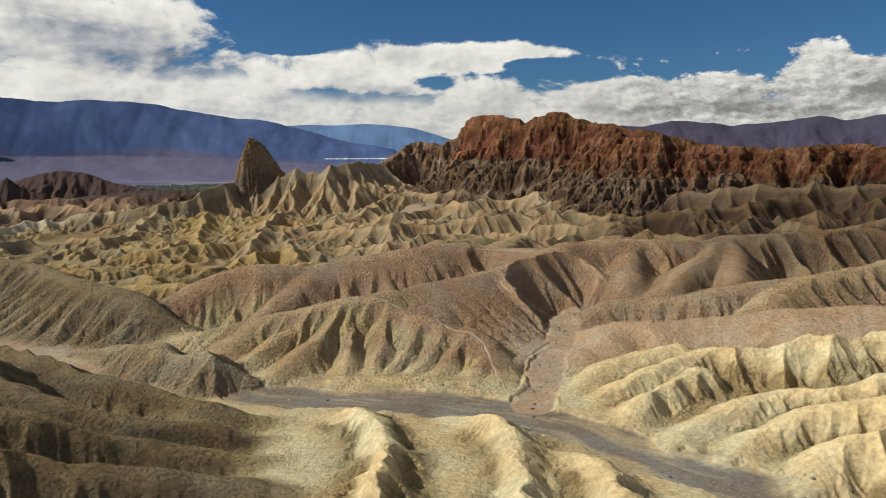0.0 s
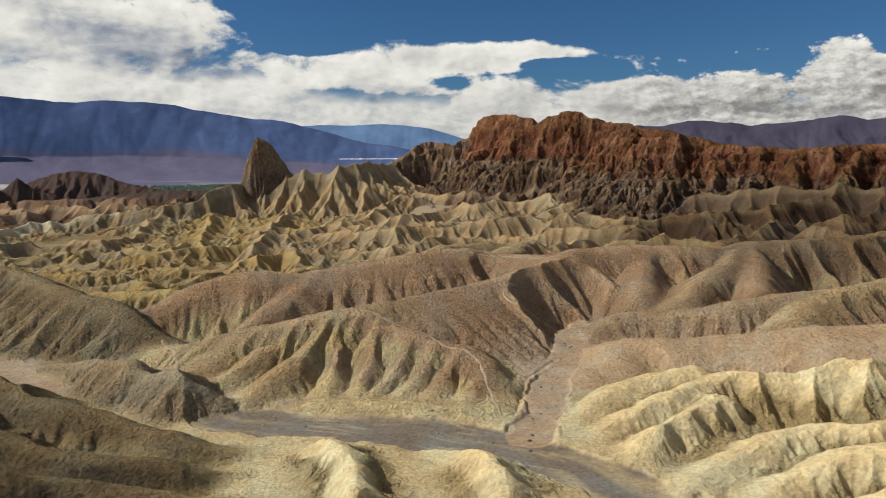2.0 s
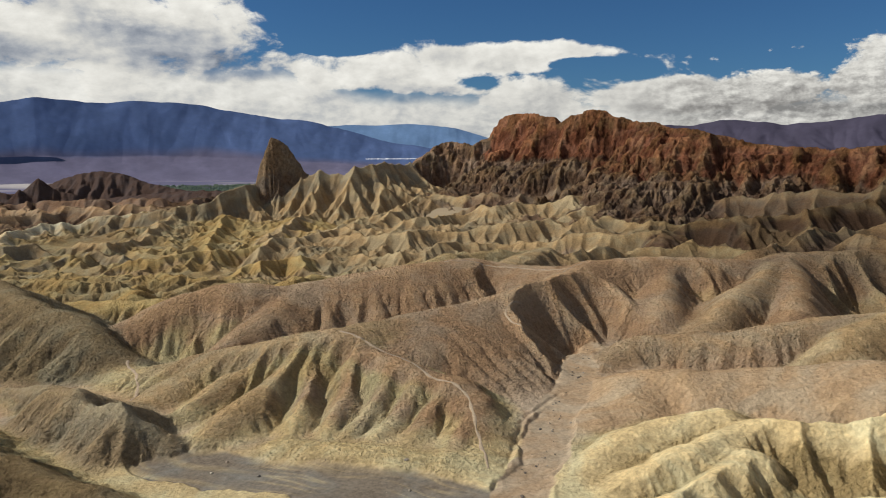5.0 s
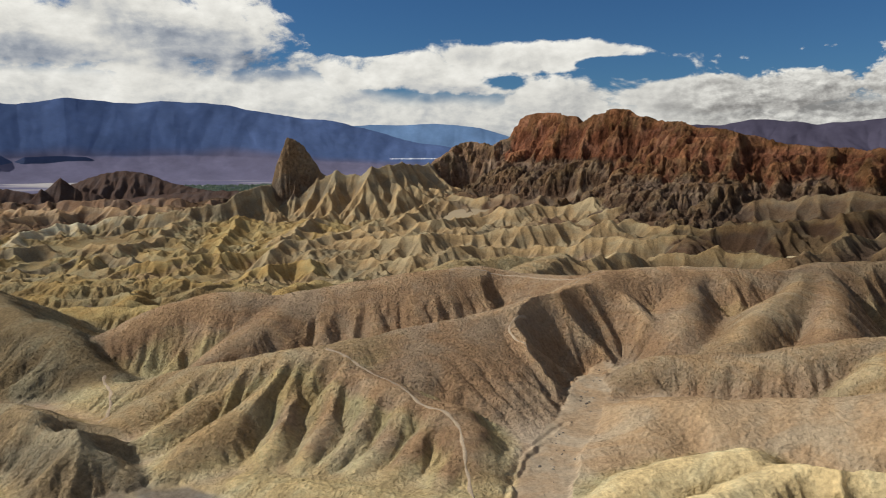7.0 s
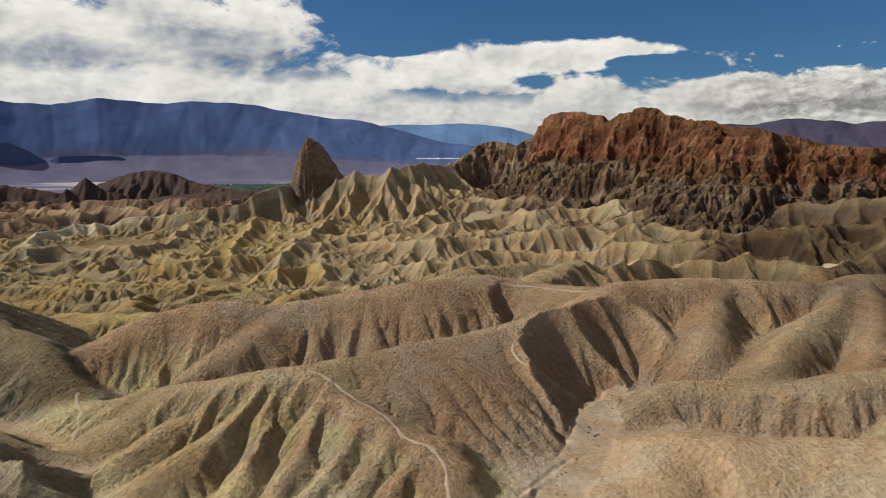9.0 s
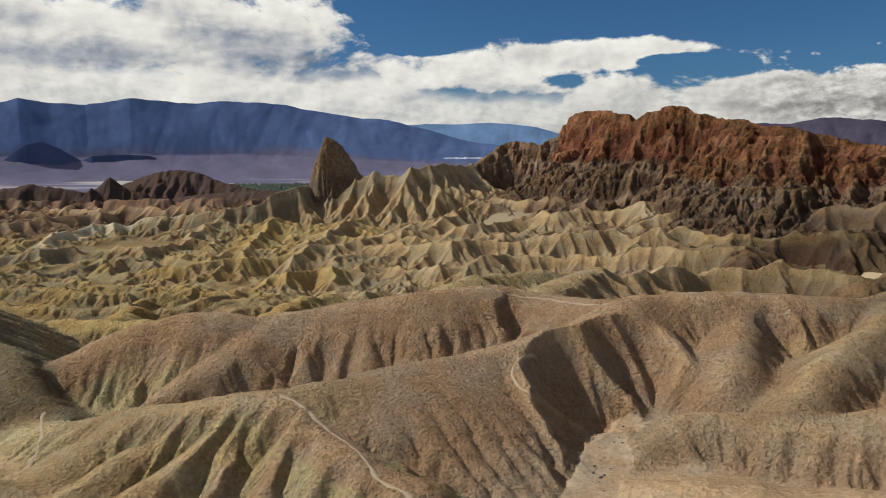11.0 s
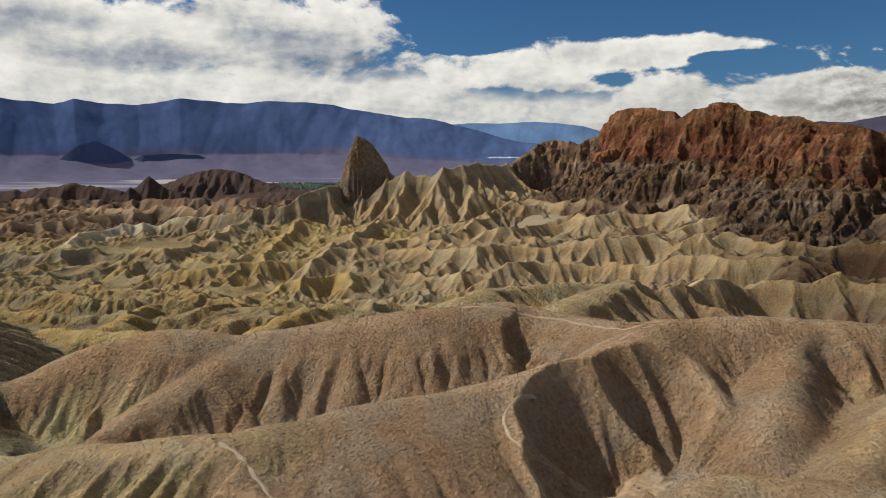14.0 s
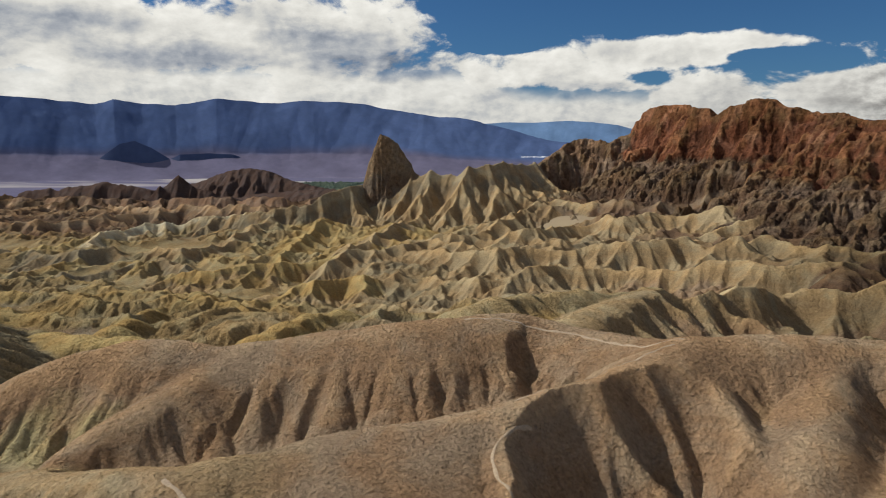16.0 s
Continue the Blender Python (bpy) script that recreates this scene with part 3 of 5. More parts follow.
# low ground: place and height of the wash floors between the hills
LOW = np.array([(0, 162, 9.5), (-47, 181, 6.8), (33, 140, 11), (58, 110, 13), (42, 240, 12), (36, 225, 11), (110, 90, 14), (-120, 190, 4), (-110, 235, 4), (-150, 330, -6),
                (-230, 440, -9), (-300, 500, -9), (-120, 460, -9), (0, 440, -2), (60, 400, 4), (130, 450, 4), (-270, 600, -6), (-450, 700, -10), (-100, 650, -3), (0, 620, 3),
                (100, 600, 11), (200, 500, 18), (0, 30, 12), (-100, 60, 14), (0, 800, 22), (200, 750, 35), (-250, 900, 5), (0, 1100, 20), (300, 900, 40), (-600, 1000, -15)], float)


def low_ground(x, y):
    total, weight = 0.0, 0.0
    for px, py, pz in LOW:
        w = 1.0 / ((x - px) ** 2 + (y - py) ** 2 + 150.0) ** 1.6
        total, weight = total + w * pz, weight + w
    # the badlands end and the ground falls to the valley
    return total / weight - 75.0 * step(1020, 1750, y - 0.12 * x)


def nearest_on(crest, x, y):
    best = np.full(x.shape, 1e18)
    along, height, side = np.zeros_like(x), np.zeros_like(x), np.zeros_like(x)
    start = 0.0
    for a, b in zip(crest[:-1], crest[1:]):
        e = b[:2] - a[:2]
        size = math.hypot(*e) + 1e-9
        q = np.clip(((x - a[0]) * e[0] + (y - a[1]) * e[1]) / size**2, 0, 1)
        dx, dy = x - a[0] - q * e[0], y - a[1] - q * e[1]
        d = dx * dx + dy * dy
        nearer = d < best
        best = np.where(nearer, d, best)
        along = np.where(nearer, start + q * size, along)
        height = np.where(nearer, a[2] + q * (b[2] - a[2]), height)
        side = np.where(nearer, (e[0] * dy - e[1] * dx) / (size * np.sqrt(d) + 1e-6), side)
        start += size
    return np.sqrt(best), along, height, side


def fluted(x, y, gx, gy, size, strength, sharp, seed):
    """Gullies that run down the slope (gx, gy): change of height, and of the slope. Gullies are sharp; sharp: 0 for round spurs, 1 for keen ones."""
    steep = np.hypot(gx, gy) + 1e-6
    sx, sy = -gy / steep, gx / steep
    u, v = x / size, y / size
    iu, iv = np.floor(u + 0.5), np.floor(v + 0.5)
    c, s = np.zeros_like(x), np.zeros_like(x)
    for a in (-1, 0, 1):
        for b in (-1, 0, 1):
            ju, jv = iu + a, iv + b
            du = u - ju - (hashed(ju, jv, seed) - 0.5) * 0.7
            dv = v - jv - (hashed(ju, jv, seed + 1) - 0.5) * 0.7
            w = np.maximum(0, 1 - (du * du + dv * dv) / 2.1) ** 2
            turn = (du * sx + dv * sy) * 2 * np.pi
            c += w * np.cos(turn)
            s += w * np.sin(turn)
    half = np.arctan2(s, c) / 2
    amount = strength * size * np.clip(steep, 0, 0.95)
    keen = 1 - np.abs(half) * 2 / np.pi
    lift = amount * ((np.cos(half) - 0.75) * (1 - sharp) + (keen - 0.6) * sharp)
    lean = -amount * (np.sin(half) * np.pi * (1 - sharp) + np.sign(half) * 2 * sharp) / size
    return lift, gx + lean * sx, gy + lean * sy


def filler(x, y):
    """Smaller nameless hills that fill the badlands beyond the first ridges."""
    far = step(318, 372, y + 0.08 * x) * (1 - step(1000, 1150, y))
    wx = x + fractal(x, y, 110.0, 21, 2) * 26
    wy = y + fractal(x, y, 110.0, 22, 2) * 26
    folds = 1 - np.abs(rough_noise(wx * 0.7 + wy * 0.25, wy, 52.0, 23)) * 2.4
    folds = folds + 0.2 * (1 - np.abs(rough_noise(wx, wy, 24.0, 24)) * 2.2)
    size = 7.0 + 2.5 * step(-200, -60, x) + 4.0 * step(60, 180, x) + 9.0 * step(760, 900, y) * (1 - step(-300, -200, x))
    return far * (size * 1.6 * folds - 3.5 + 3.0 * fractal(wx, wy, 30.0, 25, 3))


def base_soil(x, y):
    """Soil of the nameless hills: gold and green-grey clay to the west, tan between, dark brown below the cliffs."""
    gold = np.clip((-60 - x - fractal(x, y, 120.0, 30, 3) * 70) / 110, 0, 1)
    dark = np.clip((x * 0.9 + y * 0.62 - 405 + fractal(x, y, 90.0, 31, 3) * 60) / 90, 0, 1) * step(420, 520, y + x)
    mixed = np.clip(0.5 + fractal(x, y, 60.0, 32, 3) * 0.9, 0, 1)[:, None]
    west = np.array(GOLD) * mixed + np.array(GREEN) * (1 - mixed)
    middle = np.array(TAN) * mixed + np.array(GREY) * (1 - mixed)
    east = np.array(DARKB) * mixed + np.array((0.22, 0.145, 0.095)) * (1 - mixed)
    out = middle * (1 - gold[:, None]) + west * gold[:, None]
    rust = np.clip((-x - 330 + (y - 600) * 0.5 + fractal(x, y, 120.0, 33, 3) * 80) / 120, 0, 1) * step(560, 700, y)
    rust = np.maximum(rust, step(840, 930, y))
    east = east * (1 - 0.6 * step(800, 950, y))[:, None]
    dark = np.maximum(dark, rust)
    return out * (1 - dark[:, None]) + east * dark[:, None]


def relief(x, y):
    """Height before the gullies, owning hill (-1: low ground), soil colour and gully strength at places x, y."""
    low = low_ground(x, y) + fractal(x, y, 30.0, 3, 3) * 0.35
    hills = low + filler(x, y)
    h, owner = np.where(hills > low, hills, low * 0.5 + hills * 0.5), np.full(x.shape, -1)
    wild = step(0.8, 2.5, hills - low)
    gravel = np.zeros_like(x)
    bed = np.zeros(x.shape + (3,)) + np.array(WASH)
    near = y < 275
    for line, half, color in WASHES:
        d = nearest_on(curve_through(line, 3), x[near], y[near])[0] + fractal(x[near], y[near], 12.0, 41, 3) * 2.5
        mask = np.zeros_like(x)
        mask[near] = 1 - step(half - 0.4, half + 0.4, d)
        gravel = np.maximum(gravel, mask)
        bed = bed * (1 - mask[:, None]) + np.array(color) * mask[:, None]
    # braids of pale silt that run with the main wash
    bend = [np.zeros_like(x) for _ in range(4)]
    for k, found in enumerate(nearest_on(curve_through(WASHES[0][0], 3), x[near], y[near])):
        bend[k][near] = found
    lane = bend[0] * np.sign(bend[3]) + rough_noise(bend[1], bend[0], 16.0, 43) * 3.0
    thin = 1 - step(0.03, 0.16, np.abs(rough_noise(lane, bend[1] * 0.07, 2.6, 40)))
    pale = (np.clip(rough_noise(lane, bend[1] * 0.10, 5.0, 45) * 2.2 - 0.35, 0, 1) * 0.7 + 0.5 * thin * step(-0.1, 0.3, rough_noise(bend[1], lane, 22.0, 48)))[:, None] * 0.75
    wash = bed * (1 - pale) + np.array(YELLOW) * 0.85 * pale
    damp = step(172, 198, y)[:, None]
    silt = (np.array(SILT) * (1 - damp) + np.array((0.37, 0.275, 0.19)) * damp) * (0.92 + 0.1 * fractal(x, y, 14.0, 42, 3))[:, None]
    soil = silt * (1 - gravel[:, None]) + wash * gravel[:, None]
    dry = step(300, 420, y + 0.2 * x)[:, None]
    soil = soil * (1 - dry) + (base_soil(x, y) * 0.85 + np.array(PALE) * 0.15 * (1 - step(560, 800, y))[:, None]) * dry
    soil = soil * (1 - wild[:, None]) + base_soil(x, y) * wild[:, None]
    cut = wild * 0.28
    smooth = 1.2 * (1 - step(230, 300, y))
    spur = np.full(x.shape, -1)
    wild_far = step(380, 480, y) * (1 - step(740, 800, y))
    wx = x + fractal(x, y, 30.0, 7, 2) * 1.8 + fractal(x, y, 60.0, 9, 2) * 4.0 * wild_far
    wy = y + fractal(x, y, 30.0, 8, 2) * 1.8 + fractal(x, y, 60.0, 10, 2) * 8.0 * wild_far
    for k, r in enumerate(RIDGES):
        crest = curve_through(r["crest"])
        reach = (crest[:, 2].max() + (75 if crest[:, 1].max() > 1040 else 15)) / min(r["slope"], r["front"]) * 1.1 + 12
        if r["cliff"]:
            reach = 190
        lo, hi = crest[:, :2].min(0) - reach, crest[:, :2].max(0) + reach
        inside = (x > lo[0]) & (x < hi[0]) & (y > lo[1]) & (y < hi[1])
        if not inside.any():
            continue
        px, py, ph = wx[inside], wy[inside], h[inside]
        d, along, top, side = nearest_on(crest, px, py)
        seed = 100 + 31 * k
        lift = (rough_noise(along, along * 0, 14.0, seed + 9) + 0.5 * rough_noise(along, along * 0, 5.0, seed + 10)) * r["wave"]
        if r["cliff"]:
            upper, lower = r["cliff"]
            grow = step(1.5, 9.0, d)
            flute = np.abs(rough_noise(along, d * 0.4, 4.5, seed + 21)) * 1.5 + np.abs(rough_noise(along, d * 0.4, 8.0, seed)) * 5 + np.abs(rough_noise(along, d * 0.3, 19.0, seed + 1)) * 11 + np.abs(rough_noise(along, d * 0.2, 48.0, seed + 11)) * 24
            dd = np.maximum(d + (flute - 10 + fractal(px, py, 24.0, seed + 2, 4) * 8) * grow, 0)
            edge = 34 + rough_noise(along, d * 0, 60.0, seed + 4) * 14
            share = np.clip(0.75 + rough_noise(along, d * 0, 80.0, seed + 5) * 0.6, 0.25, 1.2)
            front = 0.34 * np.minimum(dd, 50) + upper * share * (0.3 * step(2.0, 6.0, dd) + 0.3 * step(11.0, 16.0, dd) + 0.4 * step(21.0, 28.0, dd)) + lower * step(edge, edge + 7, dd) + r["slope"] * np.maximum(dd - 50, 0) + upper * (1 - share) * 0.6 * step(4.0, 40.0, dd)
            fall = front + (0.55 * d - front) * step(-0.3, 0.5, side)
        else:
            fall = (r["front"] + (r["slope"] - r["front"]) * step(-0.9, 0.9, side)) * (np.sqrt(d * d + r["top"] ** 2) - r["top"])
        if r["rill"]:
            # long gullies straight down the flank, with round spurs between them
            gap, deep, start = r["rill"]
            run = along + np.where(side < 0, -300, 300)
            u = run / gap + rough_noise(run, d, gap * 2.2, seed + 13) * 0.22 + rough_noise(run, d * 0.4, gap * 5.0, seed + 14) * 0.5
            each = hashed(np.floor(u + 0.5), np.floor(u + 0.5) * 0 + k, 7)
            far_off = step(440, 580, py + 0.1 * px)
            notch = (1 - np.abs(np.sin(np.pi * u))) * (1 - far_off) + np.abs((u - np.floor(u)) * 2 - 1) * far_off
            begin = start * (0.7 + 0.6 * each)
            rest = top + lift - fall - low[inside]
            ends = step(0.0, gap * 0.6, np.minimum(along, along.max() - along)) * step(0.0, 1.7 * deep, rest)
            notch = notch * ends
            deep = deep * (1 - 0.65 * far_off)
            fall = fall + deep * (0.35 + 0.85 * each) * notch * step(begin, begin + gap * 1.2, d)
            u2 = u * 2.6 + 0.37 + rough_noise(run, d, gap, seed + 15) * 0.3
            fall = fall + 0.22 * ends * deep * (1 - np.abs(np.sin(np.pi * u2))) * step(begin, begin + gap, d)
        z = top + lift - fall + fractal(px, py, 9.0, seed + 3, 3) * 0.18
        soft = 1.6
        q = np.clip(0.5 + 0.5 * (z - ph) / soft, 0, 1)
        h[inside] = ph * (1 - q) + z * q + soft * q * (1 - q)
        own = owner[inside]
        own[z > ph] = k
        owner[inside] = own
        part_of = np.where(d > r["rill"][2] * 0.8, np.floor(u / 4) + np.where(side < 0, 400, 800), -1) if r["rill"] else np.full(d.shape, -1)
        spur[inside] = np.where(z > ph, part_of, spur[inside])
        mine = r["cut"] * (0.3 + 0.7 * step(r["cap_depth"] * 0.3, r["cap_depth"] * 1.3, top - z))
        cut[inside] = cut[inside] * (1 - q) + mine * q
        depth = top - z + fractal(px, py, 16.0, seed + 6, 4) * (0.55 + 0.5 * step(400, 520, py)) * r["cap_depth"]
        f = step(r["cap_depth"] * 0.6, r["cap_depth"] * 1.4, depth)[:, None]
        paint = np.array(r["cap"]) * (1 - f) + np.array(r["flank"]) * f
        even = 1.0 if r["kind"] == "badland_mound" else 1.2 * (1 - f[:, 0]) if r["kind"] == "yellow_ridge" else 0.0
        smooth[inside] = smooth[inside] * (1 - q) + q * even
        if r["foot"]:
            g = 1 - step(r["foot"][1] - 2.5, r["foot"][1] + 2.5, z + fractal(px, py, 12.0, seed + 7, 3) * 2)
            paint = paint * (1 - g[:, None]) + np.array(r["foot"][0]) * g[:, None]
        if r["cliff"]:
            beds = np.clip(0.5 + 0.8 * rough_noise(z + fractal(px, py, 60.0, seed + 17, 2) * 5, px * 0.02, 7.0, seed + 18) + 0.5 * fractal(px, py, 30.0, seed + 19, 4), 0, 1)
            paint = paint * (0.72 + 0.5 * beds)[:, None] + np.array((0.05, 0.04, 0.03)) * np.clip(beds - 0.55, 0, 1)[:, None]
            paint = paint * (1 - 0.45 * (1 - step(0.0, 9.0, depth)))[:, None]
        soil[inside] = soil[inside] * (1 - q[:, None]) + paint * q[:, None]
    h = h - 0.8 * gravel * (owner < 0) * (1 - step(195, 210, y))
    # the side wash has cut its floor into the feet of the hills
    line, half, color = WASHES[1]
    d, floor = np.full(x.shape, 1e3), np.zeros_like(x)
    d[near], _, floor[near], _ = nearest_on(curve_through(line), x[near], y[near])
    d[near] += fractal(x[near], y[near], 9.0, 46, 3)
    half = half - 2.6 * step(232, 246, y)
    bank = floor + 1.0 * np.maximum(d - half, 0) + 0.04 * np.minimum(d, half) + 60 * step(0, 5, d - half - 1.5)
    carved = bank < h
    h = np.where(carved, bank, h)
    flat = (carved & (d < half)) | ((owner < 0) & (d < half))
    owner = np.where(carved & (d < half - 0.5), -1, owner)
    soil = np.where(flat[:, None], np.array(color) * (1 + 0.12 * fractal(x, y, 7.0, 47, 3))[:, None], soil)
    cut = np.where(flat, 0, cut)
    for line in CHANNELS:
        d = nearest_on(curve_through(line), wx[near], wy[near])[0] + rough_noise(x[near], y[near], 3.0, 44) * 0.5
        h[near] -= 0.5 * (1 - step(0.2, 0.7, d))
    # colours are darker over the middle rows, and again on the right-hand slopes
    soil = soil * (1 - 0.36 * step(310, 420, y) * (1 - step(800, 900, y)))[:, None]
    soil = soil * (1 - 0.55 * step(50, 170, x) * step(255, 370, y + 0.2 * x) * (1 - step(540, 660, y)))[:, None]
    crumble = 1 - 0.85 * np.maximum(np.where(flat, 1, 0), np.where(owner < 0, gravel, 0)) - 0.55 * np.where(flat, 0, smooth)
    return h, owner, soil, cut, crumble, spur


def mesh_object(name, verts, quads, soil, material, parent=None, normals=None):
    used, index = np.unique(quads.ravel(), return_inverse=True)
    mesh = bpy.data.meshes.new(name)
    mesh.vertices.add(len(used))
    mesh.vertices.foreach_set("co", verts[used].astype(np.float32).ravel())
    mesh.loops.add(index.size)
    mesh.loops.foreach_set("vertex_index", index.astype(np.int32))
    mesh.polygons.add(len(quads))
    mesh.polygons.foreach_set("loop_start", np.arange(0, index.size, 4, dtype=np.int32))
    mesh.polygons.foreach_set("loop_total", np.full(len(quads), 4, np.int32))
    mesh.polygons.foreach_set("use_smooth", np.ones(len(quads), bool))
    mesh.update(calc_edges=True)
    layer = mesh.attributes.new("soil", "FLOAT_COLOR", "POINT")
    layer.data.foreach_set("color", (soil[used] if soil.shape[1] == 4 else np.column_stack([soil[used], np.ones(len(used))])).astype(np.float32).ravel())
    if normals is not None:
        mesh.normals_split_custom_set_from_vertices(normals[used].astype(np.float32))
    mesh.materials.append(material)
    ob = new(name, mesh)
    if parent:
        ob.parent = parent
    return ob


def grid_quads(rows, columns):
    k = np.arange(rows * columns).reshape(rows, columns)
    return np.stack([k[:-1, :-1], k[:-1, 1:], k[1:, 1:], k[1:, :-1]], -1).reshape(-1, 4)


CENTRE = (0.0, -80.0)
FINE = 1.0  # grid fineness


TURNS = np.radians(np.linspace(-51.5, 34.8, int(1260 * FINE)))
SPANS = [(160, 330, 0.42), (330, 480, 0.62), (480, 780, 1.05), (780, 1060, 1.4), (1060, 1300, 3.5), (1300, 1950, 8.0)]
RINGS = np.concatenate([np.arange(a, b, s / FINE) for a, b, s in SPANS])


def slope_of(h, r, a):
    """Slope in x and y of heights on the ring-and-turn grid."""
    along = np.gradient(h, RINGS, axis=0)
    across = np.gradient(h, TURNS, axis=1) / r
    return along * np.sin(a) + across * np.cos(a), along * np.cos(a) - across * np.sin(a)


def downhill(h, across, apart):
    """For each cell of the ring-and-turn grid: the neighbour to which water runs (itself in a hollow), and how far that is."""
    rows, columns = h.shape
    here = np.arange(h.size).reshape(h.shape)
    best, to, far = np.zeros(h.shape), here.copy(), np.ones(h.shape)
    dice = np.random.RandomState(rows)
    sway = dice.uniform(0.85, 1.18, (8,) + h.shape).astype(np.float32)
    for k, (i, j) in enumerate(((0, 1), (0, -1), (1, 0), (-1, 0), (1, 1), (1, -1), (-1, 1), (-1, -1))):
        mine = (slice(max(0, -i), rows - max(0, i)), slice(max(0, -j), columns - max(0, j)))
        other = (slice(max(0, i), rows - max(0, -i)), slice(max(0, j), columns - max(0, -j)))
        gap = apart[mine[0]] if i >= 0 else apart[other[0]]
        dist = np.hypot(gap * abs(i), across[mine[0]] * abs(j))[:, None]
        fall = (h[mine] - h[other]) / dist * sway[k][mine]
        steeper = fall > best[mine]
        best[mine] = np.where(steeper, fall, best[mine])
        to[mine] = np.where(steeper, here[other], to[mine])
        far[mine] = np.where(steeper, np.broadcast_to(dist, fall.shape), far[mine])
    return to.ravel(), far.ravel()


def gathered(to, area):
    """The area that drains through each cell."""
    total, ahead = area.copy(), to.copy()
    root = to == np.arange(to.size)
    for _ in range(9):
        moving = ahead != np.arange(to.size)
        total = total + np.bincount(ahead[moving], total[moving], to.size)
        # water that has come to a hollow stays there
        gone = root[ahead]
        ahead = np.where(gone, np.arange(to.size), ahead[ahead])
    return total


def rain_cut(h, rings, power, rounds, least, soften, steepest):
    """Running water cuts gullies into the hills, their sides slip to the steepest slope that stands, and creep rounds the crests."""
    across = rings * (TURNS[1] - TURNS[0]) * (len(TURNS) - 1) / (h.shape[1] - 1)
    apart = np.r_[np.diff(rings), rings[-1] - rings[-2]]
    area = np.broadcast_to((across * apart)[:, None], h.shape).ravel()
    flow, h = area, h.copy()
    for _ in range(rounds):
        # small hollows fill up, so that the water runs on
        for _ in range(6):
            lowest = np.minimum(np.minimum(h[:-2, 1:-1], h[2:, 1:-1]), np.minimum(h[1:-1, :-2], h[1:-1, 2:]))
            h[1:-1, 1:-1] = np.maximum(h[1:-1, 1:-1], lowest + 0.002)
        to, dist = downhill(h, across, apart)
        flow = gathered(to, area)
        rate = (power * np.sqrt(np.clip(flow.reshape(h.shape) - least, 0, 4000))).ravel() / dist
        base, share, ahead = h.ravel() / (1 + rate), rate / (1 + rate), to.copy()
        still = to == np.arange(to.size)
        base, share = np.where(still, h.ravel(), base), np.where(still, 0, share)
        for _ in range(9):
            base, share, ahead = base + share * base[ahead], share * share[ahead], ahead[ahead]
        h = (base + share * h.ravel()[ahead]).reshape(h.shape)
        for _ in range(2):
            for i, j in ((0, 1), (1, 0), (1, 1), (1, -1)):
                one = (slice(0, h.shape[0] - i), slice(max(0, -j), h.shape[1] - max(0, j)))
                two = (slice(i, h.shape[0]), slice(max(0, j), h.shape[1] - max(0, -j)))
                rise = steepest[one] * np.hypot(apart[one[0]] * i, across[one[0]] * j)[:, None]
                h[two] = np.minimum(h[two], h[one] + rise)
                h[one] = np.minimum(h[one], h[two] + rise)
        mean = h.copy()
        mean[1:-1, 1:-1] = (h[:-2, 1:-1] + h[2:, 1:-1] + h[1:-1, :-2] + h[1:-1, 2:]) / 4
        h = h + (mean - h) * soften
    return h, flow.reshape(h.shape)


def kept_crests(loss, reach):
    """How far the ground has to rise again, so that the crests keep their heights."""
    for axis in (0, 1):
        for _ in range(reach):
            ahead, behind = np.roll(loss, 1, axis), np.roll(loss, -1, axis)
            loss = np.minimum(loss, np.minimum(ahead, behind))
    for _ in range(reach):
        for axis in (0, 1):
            loss = (np.roll(loss, 1, axis) + loss * 2 + np.roll(loss, -1, axis)) / 4
    return np.maximum(loss, 0)


def widened(a, shape):
    """A coarse grid's values on the full grid."""
    u, v = np.linspace(0, a.shape[0] - 1, shape[0]), np.linspace(0, a.shape[1] - 1, shape[1])
    i, j = np.minimum(u.astype(int), a.shape[0] - 2), np.minimum(v.astype(int), a.shape[1] - 2)
    fu, fv = (u - i)[:, None], (v - j)[None]
    rows = a[i] * (1 - fu) + a[i + 1] * fu
    return rows[:, j] * (1 - fv) + rows[:, j + 1] * fv


